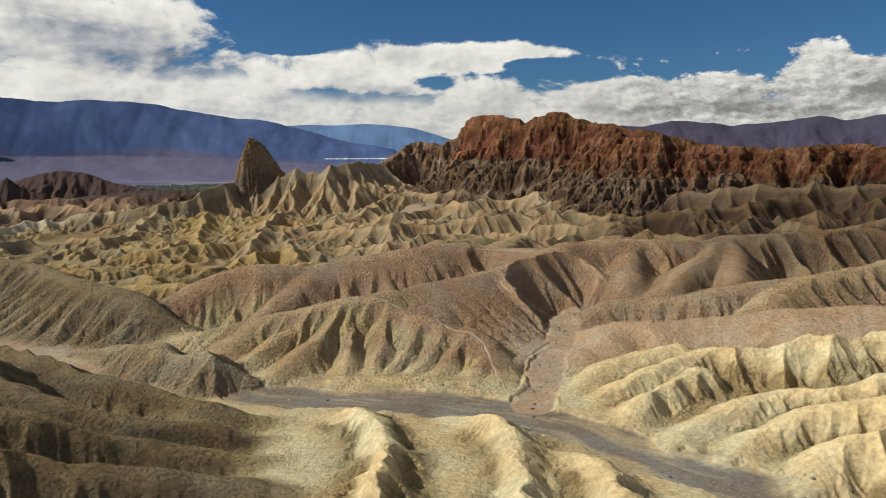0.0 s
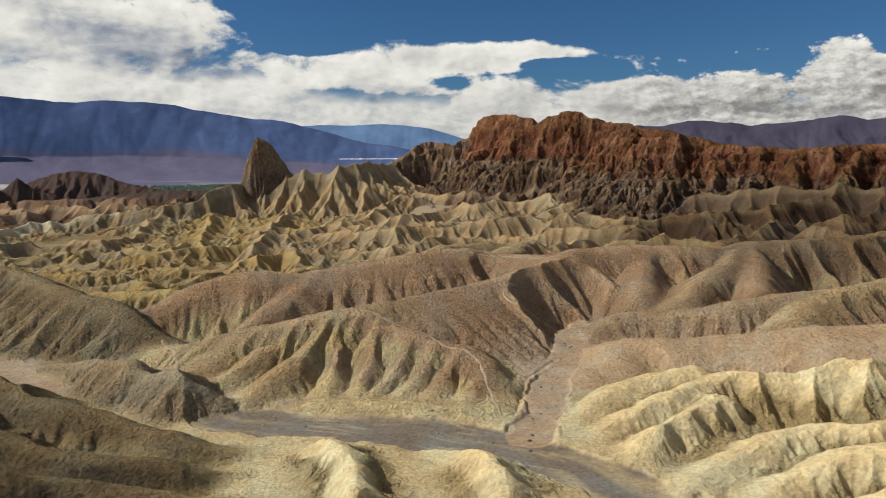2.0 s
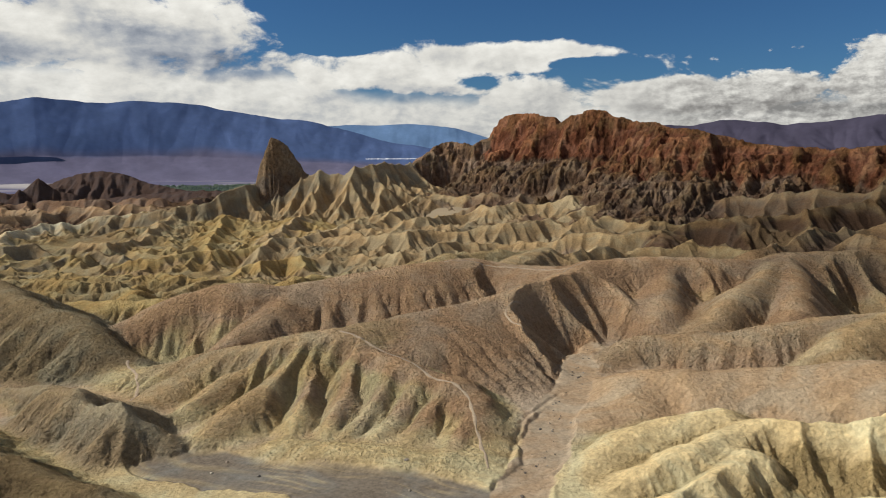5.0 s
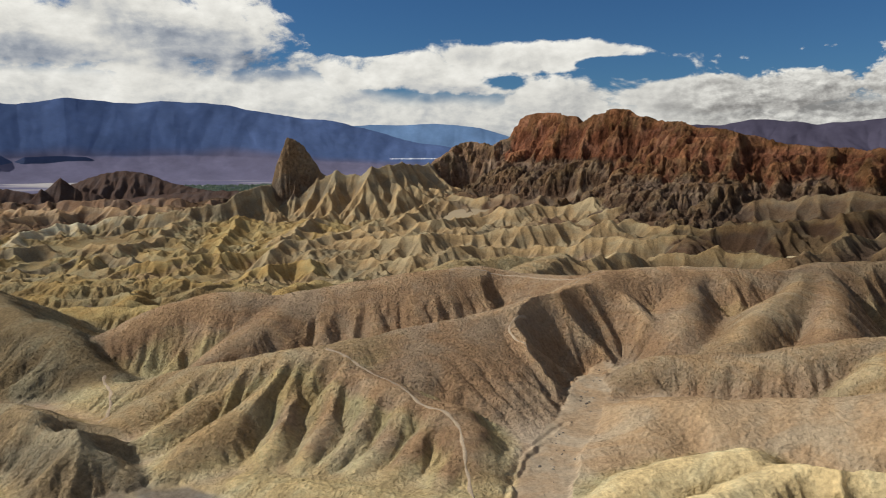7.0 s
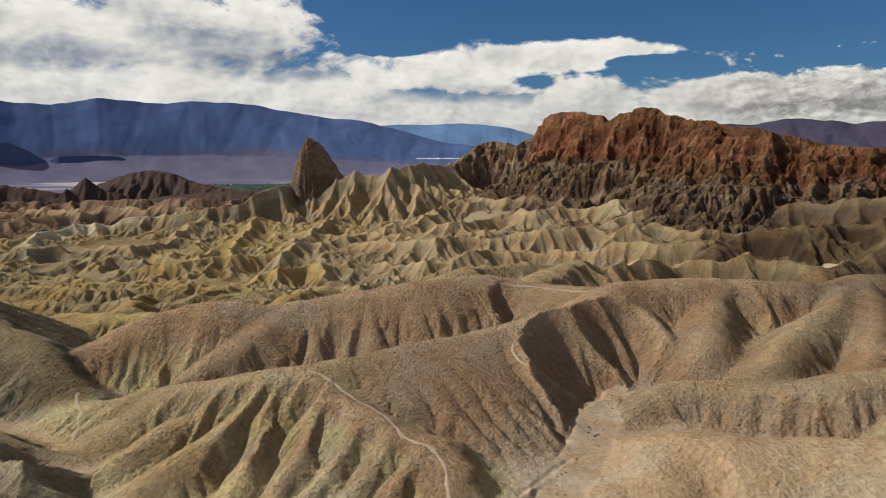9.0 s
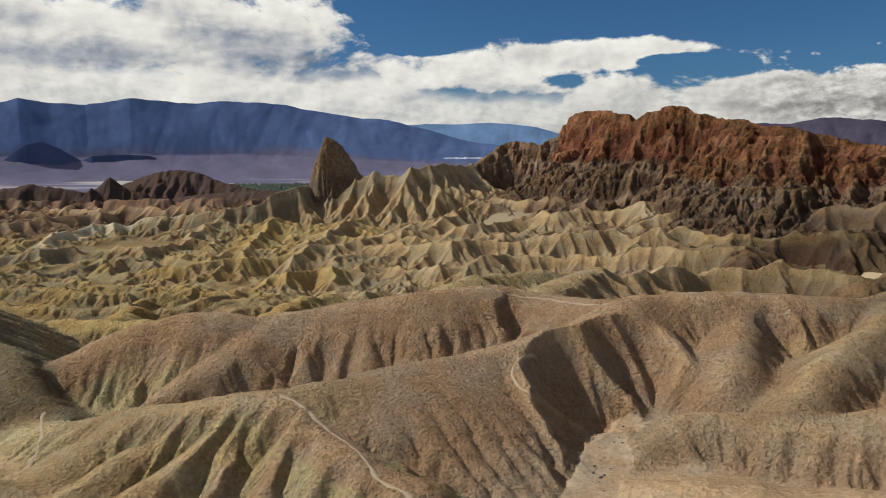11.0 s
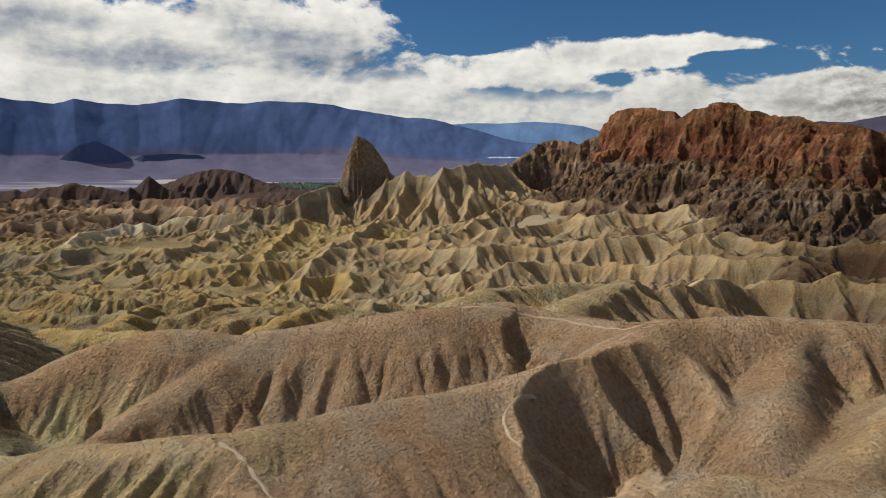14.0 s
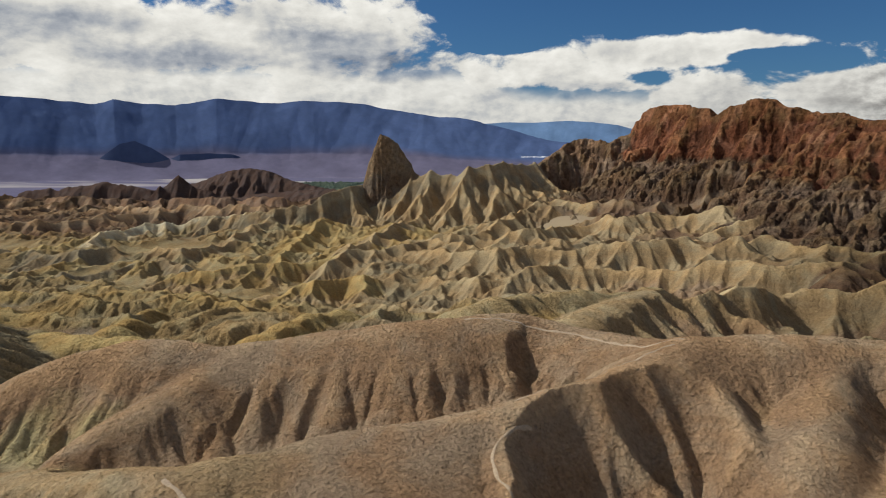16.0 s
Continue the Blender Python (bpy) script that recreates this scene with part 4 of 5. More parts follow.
def near_grid():
    r, a = np.meshgrid(RINGS, TURNS, indexing="ij")
    x, y = CENTRE[0] + r * np.sin(a), CENTRE[1] + r * np.cos(a)
    h, owner, soil, cut, crumble, spur = relief(x.ravel(), y.ravel())
    h, cut = h.reshape(x.shape), cut.reshape(x.shape)
    gx, gy = slope_of(h, r, a)
    beyond = step(330, 450, y + 0.1 * x)
    # wide folds first; the smaller gullies follow the water
    for size, here, there in ((44.0, 0.0, 0.5), (24.0, 0.3, 0.8), (11.0, 0.5, 0.5)):
        lift, gx, gy = fluted(x, y, gx, gy, size, cut * (here * (1 - beyond) + there * beyond), 0.15 + 0.7 * beyond, int(size * 10))
        h = h + lift
    rocky = (np.array([bool(k["cliff"]) or k["kind"] == "rock_peak" for k in RIDGES] + [False])[owner]).reshape(x.shape)
    h = h + fractal(x, y, 9.0, 50, 4, 0.6) * (0.3 + 0.9 * beyond) * np.clip(cut * 10, 0, 1) * np.where(rocky, 0.4, 1)
    # from the widest gullies to the finest
    firm = (np.array([k["kind"] in ("dark_hill", "shoulder_ridge") for k in RIDGES] + [False])[owner]).reshape(x.shape)
    peak = (np.array([k["kind"] == "rock_peak" for k in RIDGES] + [False])[owner]).reshape(x.shape)
    hard = np.where(peak, 0.05, np.where(rocky, 0.3, np.where(firm, 0.4, 1)))
    stands = np.where(rocky, np.where(peak, 6.0, 2.6), np.where(firm, 1.3, (1.0 - 0.14 * beyond) * (1 + 0.3 * fractal(x, y, 24.0, 53, 3))))
    for stride, rounds, near_wear, far_wear, near_creep, far_creep, least in ((4, 8, 0.45, 0.95, 0.11, 0.0, 12.0), (2, 5, 0.32, 0.4, 0.08, 0.0, 8.0), (1, 3, 0.24, 0.18, 0.05, 0.015, 3.0)):
        part = slice(None, None, stride)
        coarse, rings, away = h[part, part], RINGS[part], beyond[part, part]
        cell = (rings * np.gradient(rings))[:, None] * (TURNS[1] - TURNS[0]) * stride
        wear = (cut * hard)[part, part] * (near_wear + (far_wear - near_wear) * away)
        creep = np.where(rocky[part, part], 0.0, near_creep + (far_creep - near_creep) * away)
        worn, flow = rain_cut(coarse, rings, wear, rounds, 1.6 * cell + least * (1 - away), creep, stands[part, part])
        worn = worn + kept_crests(coarse - worn, 24 // stride)
        h = worn if stride == 1 else h + widened(worn - coarse, h.shape)
    # broken rock: blocks, and ledges along the beds
    jag = (0.5 - np.abs(rough_noise(x, y + h * 0.6, 7.0, 54))) * 1.0 + (0.5 - np.abs(rough_noise(x + h * 0.5, y, 3.4, 55))) * 0.7
    ledge = 0.7 * np.sin(2 * np.pi * (h + fractal(x, y, 60.0, 56, 2) * 3.0) / 8.0)
    h = h + np.where(rocky & ~peak, jag + ledge, np.where(peak, jag * 0.6 - 7.0 * np.abs(rough_noise(x + 0.4 * y, h * 0.07, 7.0, 57)) * step(86, 76, h), 0))
    h = h + fractal(x, y, 1.6, 51, 2) * 0.04
    # crests painted lighter in the soil colour, as if they caught more sun
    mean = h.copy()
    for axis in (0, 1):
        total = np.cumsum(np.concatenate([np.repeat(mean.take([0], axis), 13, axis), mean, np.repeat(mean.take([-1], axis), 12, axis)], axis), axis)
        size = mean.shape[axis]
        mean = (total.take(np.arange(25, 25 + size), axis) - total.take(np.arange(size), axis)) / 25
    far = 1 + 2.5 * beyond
    crest_light = (step(0.12, 0.9, (h - mean) / far) * (1 - step(880, 960, y))).ravel()
    soil = soil * (1 + 0.16 * crest_light[:, None]) + np.array((0.045, 0.032, 0.012)) * crest_light[:, None]
    # pale silt along the larger gullies of the western badlands
    west = step(-40, -150, x) * step(330, 420, y) * (1 - step(580, 660, y))
    bed = (step(700, 3500, flow) * west).ravel()[:, None]
    soil = soil * (1 - bed) + np.array(PALE) * bed
    verts = np.column_stack([x.ravel(), y.ravel(), h.ravel()])
    quads = grid_quads(len(RINGS), len(TURNS))
    crumble = crumble * (1 - 0.6 * beyond * ~rocky).ravel()
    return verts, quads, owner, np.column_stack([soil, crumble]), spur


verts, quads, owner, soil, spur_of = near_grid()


def owned_cells(owner, block=8):
    """The owning hill of each cell, by blocks, so that every hill is one piece."""
    wide, deep = len(TURNS), len(RINGS)
    coarse = owner.reshape(deep, wide)[block // 2 :: block, block // 2 :: block].copy()
    rows, columns = coarse.shape
    for _ in range(3):
        seen = np.zeros(coarse.shape, bool)
        pieces = {}
        for i in range(rows):
            for j in range(columns):
                if seen[i, j]:
                    continue
                seen[i, j], todo, piece, k = True, [(i, j)], [], coarse[i, j]
                while todo:
                    a, b = todo.pop()
                    piece.append((a, b))
                    for c, d in ((a + 1, b), (a - 1, b), (a, b + 1), (a, b - 1)):
                        if 0 <= c < rows and 0 <= d < columns and not seen[c, d] and coarse[c, d] == k:
                            seen[c, d] = True
                            todo.append((c, d))
                pieces.setdefault(k, []).append(piece)
        for k, some in pieces.items():
            if k >= 0:
                for piece in sorted(some, key=len)[:-1]:
                    near = [coarse[c, d] for a, b in piece for c, d in ((a + 1, b), (a - 1, b), (a, b + 1), (a, b - 1)) if 0 <= c < rows and 0 <= d < columns and coarse[c, d] != k]
                    for a, b in piece:
                        coarse[a, b] = max(set(near), key=near.count) if near else -1
    i, j = np.meshgrid(np.arange(deep - 1) // block, np.arange(wide - 1) // block, indexing="ij")
    return coarse[np.minimum(i, rows - 1), np.minimum(j, columns - 1)].ravel()


def split_up(cells, apart, block=8):
    """Numbers the pieces into which a hill's cells fall: 0 the largest, 1 and up the others, -1 what is apart."""
    deep, wide = len(RINGS) - 1, len(TURNS) - 1
    live = (cells & ~apart).reshape(deep, wide)[::block, ::block]
    number, found = np.full(live.shape, -1), []
    for i, j in np.argwhere(live):
        if number[i, j] >= 0:
            continue
        number[i, j], todo, count = len(found), [(i, j)], 0
        while todo:
            a, b = todo.pop()
            count += 1
            for c, d in ((a + 1, b), (a - 1, b), (a, b + 1), (a, b - 1)):
                if 0 <= c < live.shape[0] and 0 <= d < live.shape[1] and live[c, d] and number[c, d] < 0:
                    number[c, d] = len(found)
                    todo.append((c, d))
        found.append(count)
    rank = np.zeros(len(found) + 1, int) - 1
    for place, which in enumerate(sorted(range(len(found)), key=lambda w: -found[w])):
        rank[which] = place
    full = rank[number][np.arange(deep)[:, None] // block, np.arange(wide)[None] // block]
    return full.ravel()[cells]


def grid_normals(verts):
    p = verts.reshape(len(RINGS), len(TURNS), 3)
    n = np.cross(np.gradient(p, axis=1), np.gradient(p, axis=0))
    return (n / np.linalg.norm(n, axis=-1, keepdims=True)).reshape(-1, 3)


cell_label = owned_cells(np.where(owner < 0, -1, owner * 2000 + spur_of + 1))
cell_owner = np.where(cell_label < 0, -1, cell_label // 2000)
cell_spur = np.where(cell_label < 0, -1, cell_label % 2000 - 1)
NORMALS = grid_normals(verts)
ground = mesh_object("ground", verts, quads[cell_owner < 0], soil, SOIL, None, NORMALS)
tagged(ground, "grey gravel floor of a dry desert wash", "ground", kind="structure")
main_hill = None
for k, r in enumerate(RIDGES):
    mine = quads[cell_owner == k]
    if len(mine) < 20:
        continue
    if r["kind"] == "spur":
        mesh_object("spur", verts, mine, soil, SOIL, main_hill, NORMALS)
        continue
    # the spurs between the gullies are parts of their ridge
    parts = cell_spur[cell_owner == k]
    sizes = dict(zip(*np.unique(parts, return_counts=True)))
    ripe = [p for p, count in sizes.items() if p >= 0 and count > 260]
    loose = split_up(cell_owner == k, np.isin(cell_spur, ripe))
    body = mine[loose == 0]
    if len(body) < 50:
        body, ripe, loose = mine, [], np.zeros(len(mine), int)
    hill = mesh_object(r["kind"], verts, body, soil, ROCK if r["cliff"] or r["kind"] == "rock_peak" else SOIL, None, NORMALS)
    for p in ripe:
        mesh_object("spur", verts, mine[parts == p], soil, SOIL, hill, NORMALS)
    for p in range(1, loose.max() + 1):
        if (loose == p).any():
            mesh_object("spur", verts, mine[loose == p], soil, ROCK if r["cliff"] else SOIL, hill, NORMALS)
    tagged(hill, r["label"], "cliff" if r["cliff"] else "hill", "dark hills" if r["kind"] == "dark_hill" else "badland ridges")
    main_hill = hill
HEIGHTS = verts[:, 2].reshape(len(RINGS), len(TURNS))


def height_at(x, y):
    """Height of the finished relief at one place."""
    r, a = math.hypot(x - CENTRE[0], y - CENTRE[1]), math.atan2(x - CENTRE[0], y - CENTRE[1])
    i = int(np.clip(np.searchsorted(RINGS, r) - 1, 0, len(RINGS) - 2))
    j = int(np.clip(np.searchsorted(TURNS, a) - 1, 0, len(TURNS) - 2))
    u, v = (r - RINGS[i]) / (RINGS[i + 1] - RINGS[i]), (a - TURNS[j]) / (TURNS[j + 1] - TURNS[j])
    q = HEIGHTS[i : i + 2, j : j + 2]
    return float((q[0, 0] * (1 - v) + q[0, 1] * v) * (1 - u) + (q[1, 0] * (1 - v) + q[1, 1] * v) * u)


# ---- far country ----
def far_height(x, y):
    r = np.hypot(x, y)
    near = low_ground(x, y) - 0.4
    valley = -92 + fractal(x, y, 300.0, 60, 3) * 1.5
    fall = step(1150, 2300, r)
    z = np.minimum(near * (1 - fall) + valley * fall, near)
    # the valley floor climbs a little to the foot of the mountains
    return z + 22 * step(3750, 4800, r) + fractal(x, y, 900.0, 61, 4) * step(3900, 4700, r) * 4


def far_sheet():
    turns = np.radians(np.linspace(-180, 180, 721))
    rings = np.concatenate([[1], np.geomspace(30, 2500, 90), np.arange(2530, 4890, 26)])
    r, a = np.meshgrid(rings, turns, indexing="ij")
    x, y = (r * np.sin(a)).ravel(), (r * np.cos(a)).ravel()
    z = far_height(x, y)
    # hidden under the finer relief, and flush with it at its rim
    off, swing = np.hypot(x - CENTRE[0], y - CENTRE[1]), np.arctan2(x - CENTRE[0], y - CENTRE[1])
    rim = np.minimum(np.minimum(off - 160, 1950 - off), np.minimum(swing - TURNS[0], TURNS[-1] - swing) * off)
    z = np.where(off < 1950, np.minimum(z, low_ground(x, y) - 0.4 - 5.6 * step(4, 30, rim)), z)
    z = z + 5.0 * np.clip(fractal(x, y, 90.0, 64, 4), -0.1, 1) * (1 - step(-60, 0, rim)) * (1 - step(900, 1400, r.ravel()))
    # with distance the soil colour turns blue-purple: haze painted into the ground
    haze = np.clip(step(1300, 2500, r.ravel()) + fractal(x, y, 500.0, 66, 3) * 0.15, 0, 1)[:, None]
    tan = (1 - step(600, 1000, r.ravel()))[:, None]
    soil = (np.array((0.09, 0.065, 0.055)) * (1 - tan) + np.array((0.40, 0.31, 0.185)) * tan) * (1 - haze) + np.array((0.13, 0.122, 0.185)) * haze
    streak = fractal(x * 0.25, y, 260.0, 67, 4)
    salt = (np.clip(streak * 1.6 + 0.7, 0, 1) * step(3350, 3600, r.ravel()) * (1 - step(4300, 4400, r.ravel())))[:, None]
    turn = np.degrees(a.ravel())
    salt = salt * (0.55 + 0.4 * step(-40, -30, turn) * (1 - step(-8, 0, turn)))[:, None]
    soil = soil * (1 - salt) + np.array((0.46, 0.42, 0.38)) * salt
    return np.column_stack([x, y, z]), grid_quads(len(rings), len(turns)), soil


verts_far, quads_far, soil_far = far_sheet()
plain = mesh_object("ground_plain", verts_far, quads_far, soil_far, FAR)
tagged(plain, "wide desert valley floor with pale gravel fans", "valley floor", kind="structure")


def mountains(name, label, turn_from, turn_to, distance, skyline, color, seed, rough=14.0, spur=0.22, low_color=None, foot=-90.0, depth=900.0, peaks=7.0, bend=1.5, lower=0.0, salt=None, group="far mountain ranges"):
    """A far range; skyline: (turn, slope to the crest) from one end to the other."""
    turns = np.radians(np.linspace(turn_from, turn_to, int((turn_to - turn_from) * 15)))
    sky_turn, sky_slope = np.array(skyline).T
    c = CENTRE_VIEW
    deep = np.linspace(0, 1, 90)
    q, a = np.meshgrid(deep, turns, indexing="ij")
    r = distance - depth * (1 - q)
    crest = (np.interp(np.degrees(a), sky_turn, sky_slope) - lower) * distance + 71
    x, y = c[0] + r * np.sin(a), c[1] + r * np.cos(a)
    # gravel fans rise gently to the foot of the rock
    knee = np.clip(0.5 + 0.16 * rough_noise(a * 3000, a * 0, 600.0, seed + 5), 0.3, 0.66)
    up = np.where(q < knee, 0.30 * (q / knee) ** 1.3, 0.30 + 0.70 * (np.maximum(q - knee, 0) / (1 - knee)) ** bend)
    z = foot + (crest - foot) * up + (fractal(x, y, 420.0, seed + 9, 4, 0.5) - 0.1) * peaks * q**2
    out_x, out_y = np.sin(a) + fractal(x, y, 500.0, seed, 2) * 0.5, np.cos(a) + fractal(x, y, 500.0, seed + 3, 2) * 0.5
    for size in (320.0, 150.0, 70.0):
        lift, out_x, out_y = fluted(x, y, out_x, out_y, size, spur, 0.5, seed + int(size))
        z = z + (lift - spur * size * 0.15) * np.clip(q * 1.8 - 0.35, 0, 1) * (1.02 - q**3)
    z = z - np.abs(fractal(x, y, 260.0, seed + 1, 4)) * rough * 4 * q * (1.03 - q) * 0.6 + fractal(x, y, 60.0, seed + 2, 3) * rough * 0.12 * q
    fan = (1 - step(-0.03, 0.09, q - knee + fractal(x, y, 600.0, seed + 6, 2, 0.5) * 0.05)).ravel()[:, None]
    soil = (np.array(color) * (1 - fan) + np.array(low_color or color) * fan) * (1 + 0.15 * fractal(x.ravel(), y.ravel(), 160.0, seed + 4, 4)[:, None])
    if salt:
        # a far salt flat that catches the sun
        white = (np.abs(np.degrees(a) - salt[0]) < salt[1]) & (np.abs(z - salt[2]) < 2.5)
        soil = np.where(white.ravel()[:, None], np.array((0.75, 0.76, 0.78)), soil)
    points, cells = np.column_stack([x.ravel(), y.ravel(), z.ravel()]), grid_quads(len(deep), len(turns))
    low_part = fan.ravel()[cells[:, 0]] > 0.5
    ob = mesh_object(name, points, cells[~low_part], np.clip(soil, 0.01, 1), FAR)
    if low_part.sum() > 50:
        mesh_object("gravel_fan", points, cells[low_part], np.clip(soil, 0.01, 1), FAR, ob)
    return tagged(ob, label, "mountain", group)


CENTRE_VIEW = (24.0, 70.0)
# blue and purple here: distance haze and cloud shade put into the base colours
mountains("mountain_range", "long mountain range with haze and cloud shade in its dark blue", -80, -4.3, 4720, [(-80, 0.08), (-60, 0.075), (-48.7, 0.0633), (-46.7, 0.0633), (-43.9, 0.0588), (-42.1, 0.0583), (-40.9, 0.0645), (-39.0, 0.0589), (-36.7, 0.0555), (-35.2, 0.0604), (-33.8, 0.0654), (-30.4, 0.0634), (-26.5, 0.0674), (-22.9, 0.0618), (-17.9, 0.0512), (-14.7, 0.0417), (-11.5, 0.029), (-8.8, 0.0172), (-6.5, 0.01), (-4.3, 0.0022)], (0.094, 0.138, 0.265), 70, 3.0, 0.03, low_color=(0.15, 0.138, 0.2), peaks=16.0, bend=0.95, depth=700.0, salt=(-7.2, 2.8, 26.0))
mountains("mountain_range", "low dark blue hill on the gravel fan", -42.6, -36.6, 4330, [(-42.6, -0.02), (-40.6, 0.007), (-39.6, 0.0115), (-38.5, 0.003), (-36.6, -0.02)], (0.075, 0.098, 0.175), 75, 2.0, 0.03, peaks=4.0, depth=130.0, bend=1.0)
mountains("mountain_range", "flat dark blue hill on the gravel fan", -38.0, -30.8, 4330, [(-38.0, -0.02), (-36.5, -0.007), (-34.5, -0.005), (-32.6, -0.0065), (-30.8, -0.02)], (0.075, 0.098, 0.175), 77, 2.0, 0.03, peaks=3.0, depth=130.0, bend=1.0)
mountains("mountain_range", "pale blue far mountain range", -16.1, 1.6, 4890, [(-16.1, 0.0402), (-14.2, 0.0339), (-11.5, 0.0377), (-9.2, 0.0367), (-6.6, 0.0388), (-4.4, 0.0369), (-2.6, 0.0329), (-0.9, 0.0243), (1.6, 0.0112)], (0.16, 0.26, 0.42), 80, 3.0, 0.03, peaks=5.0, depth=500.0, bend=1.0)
mountains("mountain_range", "purple brown far mountain range", 11.6, 62, 4860, [(11.6, 0.0224), (13.7, 0.0368), (15.4, 0.0425), (17.5, 0.0458), (19.6, 0.046), (22.0, 0.0431), (24.3, 0.0459), (26.2, 0.0438), (28.0, 0.0466), (29.7, 0.0438), (32.0, 0.0494), (45, 0.062), (62, 0.05)], (0.062, 0.055, 0.08), 90, 6.0, 0.14, (0.12, 0.092, 0.11), peaks=26.0, bend=1.3, lower=0.006)



# ---- footpaths ----
def path_material():
    mat = bpy.data.materials.new("trodden_dust")
    mat.use_nodes = True
    n = Nodes(mat.node_tree)
    place = n.add("ShaderNodeNewGeometry").outputs["Position"]
    grain = n.noise(place, 2.2, 5.0, 0.6)
    color = n.mix(n.ramp(grain, 0.35, 0.7), (0.31, 0.225, 0.145, 1), (0.42, 0.315, 0.205, 1))
    bump = n.add("ShaderNodeBump", {"Strength": 0.5, "Distance": 0.08, "Height": grain})
    shade = n.add("ShaderNodeBsdfPrincipled", {"Base Color": color, "Roughness": 0.95, "Normal": bump.outputs[0]})
    n.add("ShaderNodeOutputMaterial", {0: shade.outputs[0]})
    return mat


DUST = path_material()


def footpath(points, width, label):
    line = curve_through([(x, y, 0) for x, y in points], 8)
    steps = np.r_[0, np.cumsum(np.hypot(*np.diff(line[:, :2], axis=0).T))]
    at = np.arange(0, steps[-1], 0.5)
    x, y = np.interp(at, steps, line[:, 0]), np.interp(at, steps, line[:, 1])
    x, y = x + rough_noise(at, at * 0, 5.0, 300) * 0.5, y + rough_noise(at, at * 0, 5.0, 301) * 0.5
    tx, ty = np.gradient(x), np.gradient(y)
    size = np.hypot(tx, ty)
    nx, ny = -ty / size, tx / size
    bm = bmesh.new()
    rows = []
    for k in range(len(at)):
        half = width * 0.5 * (1 + 0.3 * math.sin(k * 0.7) + 0.2 * math.sin(k * 0.31))
        row = []
        for side, lift in ((-1.0, -0.10), (-0.6, 0.07), (0.0, 0.05), (0.6, 0.07), (1.0, -0.10)):
            px, py = x[k] + nx[k] * half * side, y[k] + ny[k] * half * side
            row.append(bm.verts.new((px, py, height_at(px, py) + lift)))
        rows.append(row)
    for a, b in zip(rows[:-1], rows[1:]):
        for k in range(4):
            bm.faces.new((a[k], a[k + 1], b[k + 1], b[k])).smooth = True
    mesh = bpy.data.meshes.new("footpath")
    bm.to_mesh(mesh)
    mesh.materials.append(DUST)
    return tagged(new("footpath", mesh), label, "path", "footpaths")


footpath([(-24, 225), (-18, 222), (-10, 216), (-2, 209), (3, 203), (8, 200), (11, 196), (13, 188), (14.5, 180), (16, 171)], 0.85, "trodden pale footpath down a brown ridge")
footpath([(26, 256), (21.5, 249), (22, 244), (26, 239), (31, 232)], 0.6, "faint footpath down a steep spur")
footpath([(-1, 312), (8, 316), (18, 318), (26, 316), (33, 311), (43, 304), (52, 297)], 0.9, "pale footpath over a saddle")
footpath([(22, 261), (31, 274), (36, 279), (44, 288), (50, 294)], 0.6, "pale footpath along a ridge crest")
footpath([(-92, 240), (-89, 235), (-84, 229), (-80, 222), (-78, 214)], 0.9, "pale footpath in a gully")


# ---- stones in the wash ----
def stone_mesh(seed, color):
    bm = bmesh.new()
    bmesh.ops.create_icosphere(bm, subdivisions=2, radius=1.0)
    for v in bm.verts:
        v.co *= 1 + 0.35 * noise.noise(v.co * 1.3 + Vector((seed * 7.1, 0, 0)))
        v.co.z *= 0.62
    mesh = bpy.data.meshes.new("stone")
    bm.to_mesh(mesh)
    layer = mesh.attributes.new("soil", "FLOAT_COLOR", "POINT")
    layer.data.foreach_set("color", [c for _ in mesh.vertices for c in (*color, 0.3)])
    mesh.materials.append(ROCK)
    return mesh


stones = [stone_mesh(1, (0.22, 0.19, 0.16)), stone_mesh(2, (0.30, 0.26, 0.21)), stone_mesh(3, (0.14, 0.115, 0.10)), stone_mesh(4, (0.42, 0.38, 0.31))]
dice = random.Random(4)
main_wash = curve_through(WASHES[0][0])
for k in range(55):
    a = main_wash[dice.randrange(6, len(main_wash) - 1)]
    x, y = a[0] + dice.gauss(0, 6), a[1] + dice.gauss(0, 5)
    size = 0.12 + 0.34 * dice.random() ** 3
    stone = new("stone", stones[dice.randrange(4)])
    stone.matrix_world = pose(x, y, height_at(x, y) + size * 0.2, 0, 0, dice.uniform(0, 360)) @ Matrix.Diagonal((size * dice.uniform(0.8, 1.4), size, size, 1))
    tagged(stone, "weathered stone lying on the wash gravel", "stone", "stones in the wash")


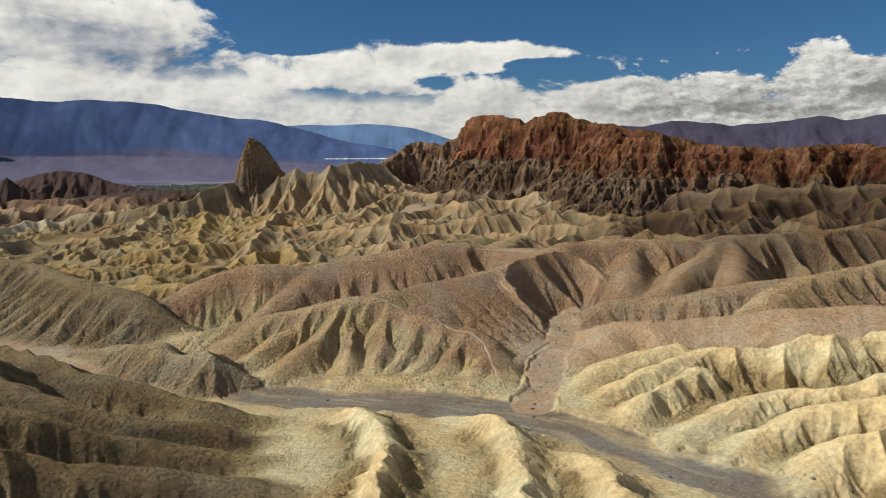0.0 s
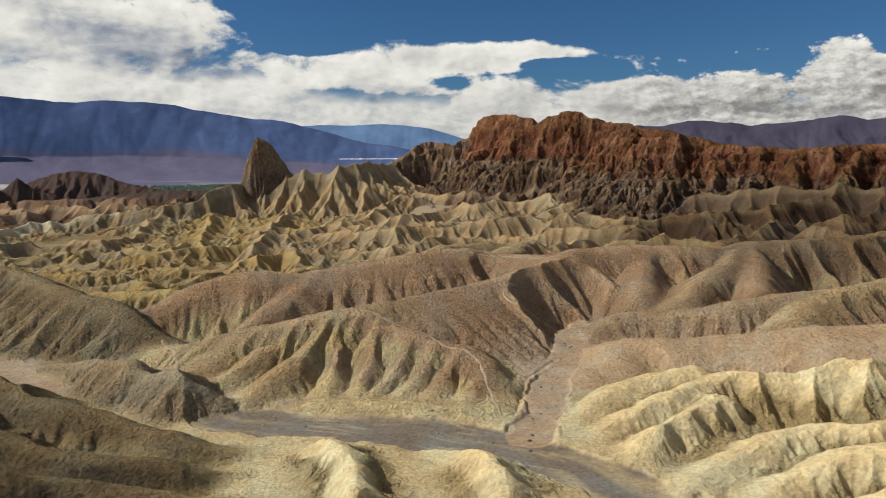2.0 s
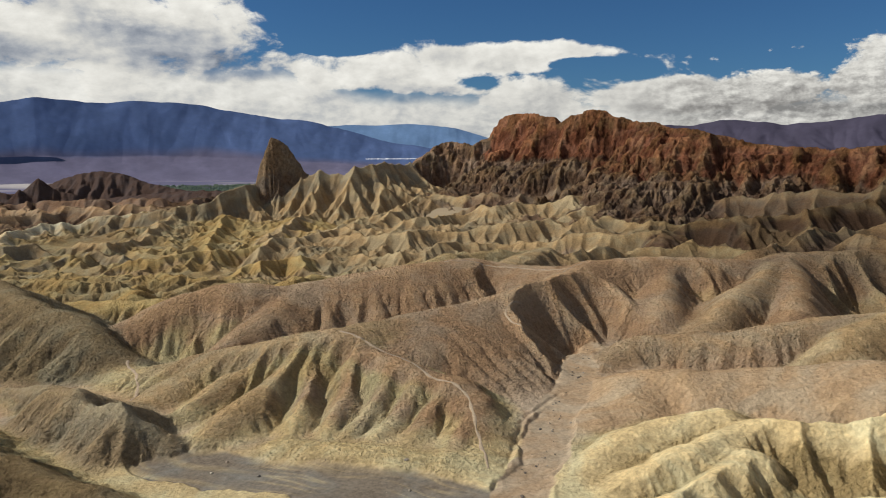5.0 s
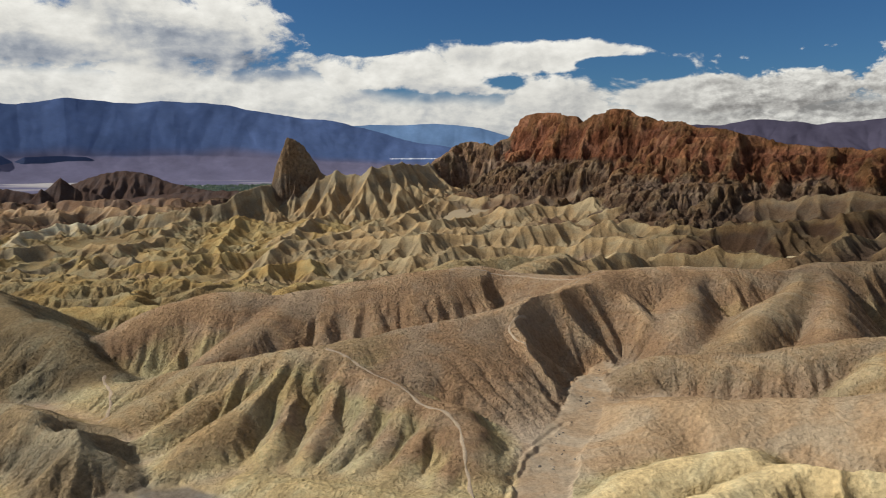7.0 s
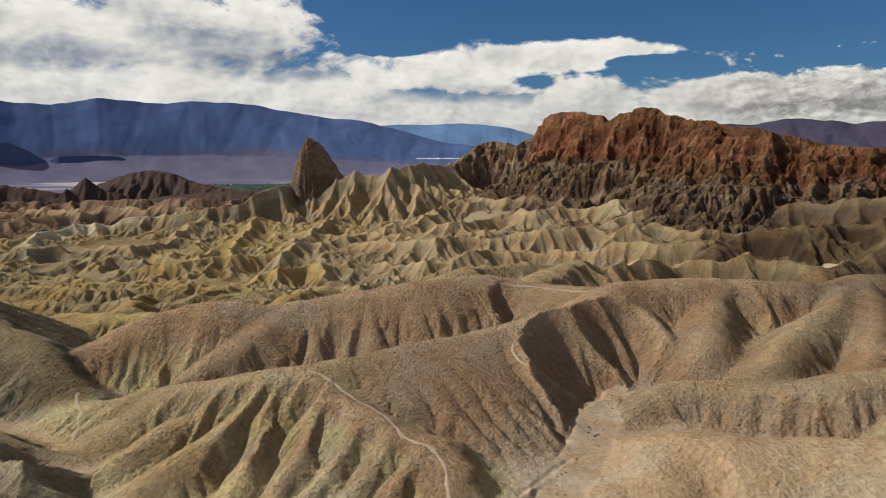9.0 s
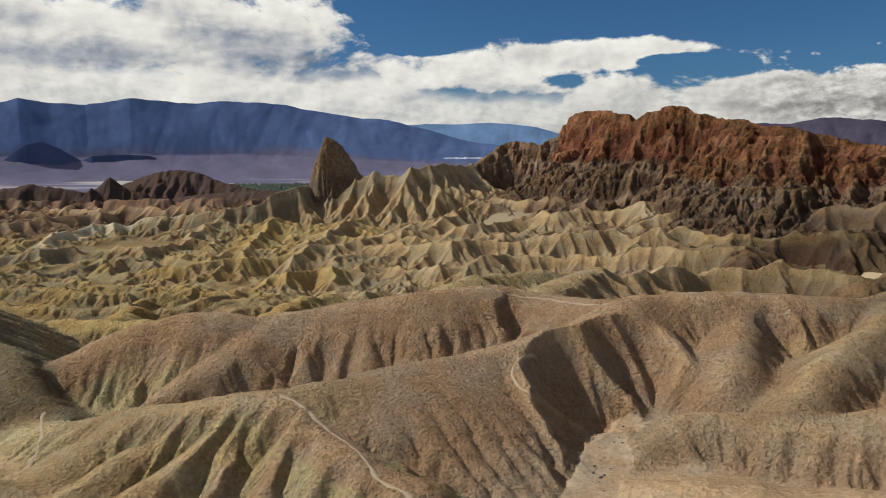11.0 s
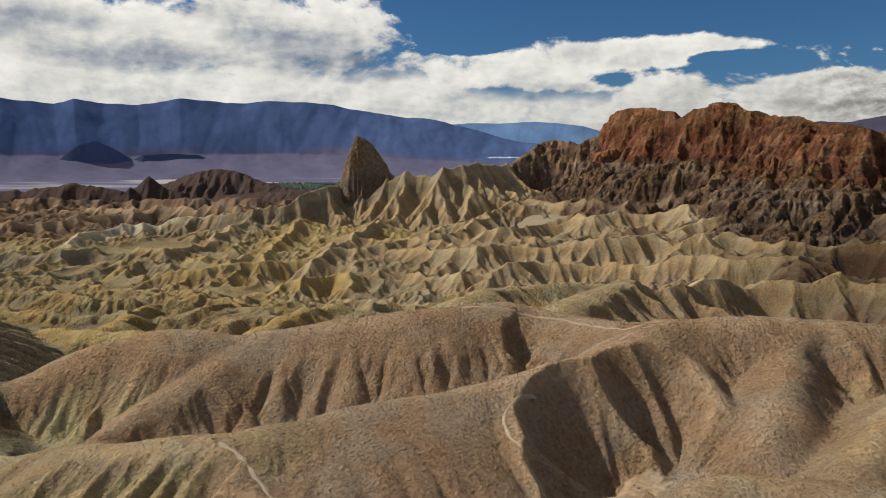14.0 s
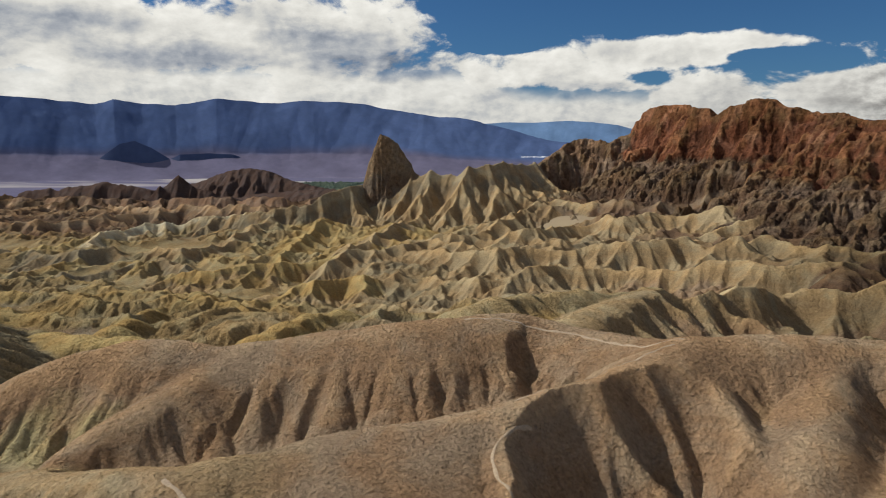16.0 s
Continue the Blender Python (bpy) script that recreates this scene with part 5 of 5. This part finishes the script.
side_wash = curve_through(WASHES[1][0])
for k in range(60):
    a = side_wash[dice.randrange(2, len(side_wash) - 4)]
    x, y = a[0] + dice.gauss(0, 2.2), a[1] + dice.gauss(0, 2.0)
    size = 0.10 + 0.22 * dice.random() ** 2
    stone = new("stone", stones[dice.choice((0, 2, 2))])
    stone.matrix_world = pose(x, y, height_at(x, y) + size * 0.2, 0, 0, dice.uniform(0, 360)) @ Matrix.Diagonal((size * dice.uniform(0.8, 1.4), size, size, 1))
    tagged(stone, "small dark stone lying in the side wash", "stone", "stones in the wash")


# ---- the oasis in the valley ----
def leaf_material():
    mat = bpy.data.materials.new("oasis_green")
    mat.use_nodes = True
    n = Nodes(mat.node_tree)
    place = n.add("ShaderNodeNewGeometry").outputs["Position"]
    color = n.mix(n.ramp(n.noise(place, 0.01, 3.0), 0.35, 0.65), (0.05, 0.085, 0.06, 1), (0.10, 0.13, 0.075, 1))
    shade = n.add("ShaderNodeBsdfPrincipled", {"Base Color": color, "Roughness": 0.9})
    n.add("ShaderNodeOutputMaterial", {0: shade.outputs[0]})
    return mat


def oasis():
    dice = random.Random(9)
    bm = bmesh.new()
    for k in range(5200):
        row = dice.randrange(13)
        turn = radians(dice.uniform(-27.5, -15.0) + dice.gauss(0, 0.4))
        r = 2900 + row * 56 + dice.gauss(0, 18)
        if noise.noise((math.degrees(turn) * 0.9, row * 3.3, 0)) < -0.12:
            continue
        x, y = r * math.sin(turn), r * math.cos(turn)
        z = float(far_height(np.array([x]), np.array([y]))[0])
        size = dice.uniform(3, 8)
        tips = [bm.verts.new((x + size * math.cos(q) * dice.uniform(0.7, 1.3), y + size * math.sin(q) * dice.uniform(0.7, 1.3), z + size * dice.uniform(0.3, 0.7))) for q in (0, 1.57, 3.14, 4.71)]
        top = bm.verts.new((x, y, z + size * dice.uniform(1.1, 1.7)))
        foot = bm.verts.new((x, y, z - 1))
        for a, b in zip(tips, tips[1:] + tips[:1]):
            bm.faces.new((a, b, top))
            bm.faces.new((b, a, foot))
    mesh = bpy.data.meshes.new("oasis_trees")
    bm.to_mesh(mesh)
    mesh.materials.append(leaf_material())
    tagged(new("oasis_trees", mesh), "dark green trees of a far oasis village", "trees", kind="stuff")


oasis()
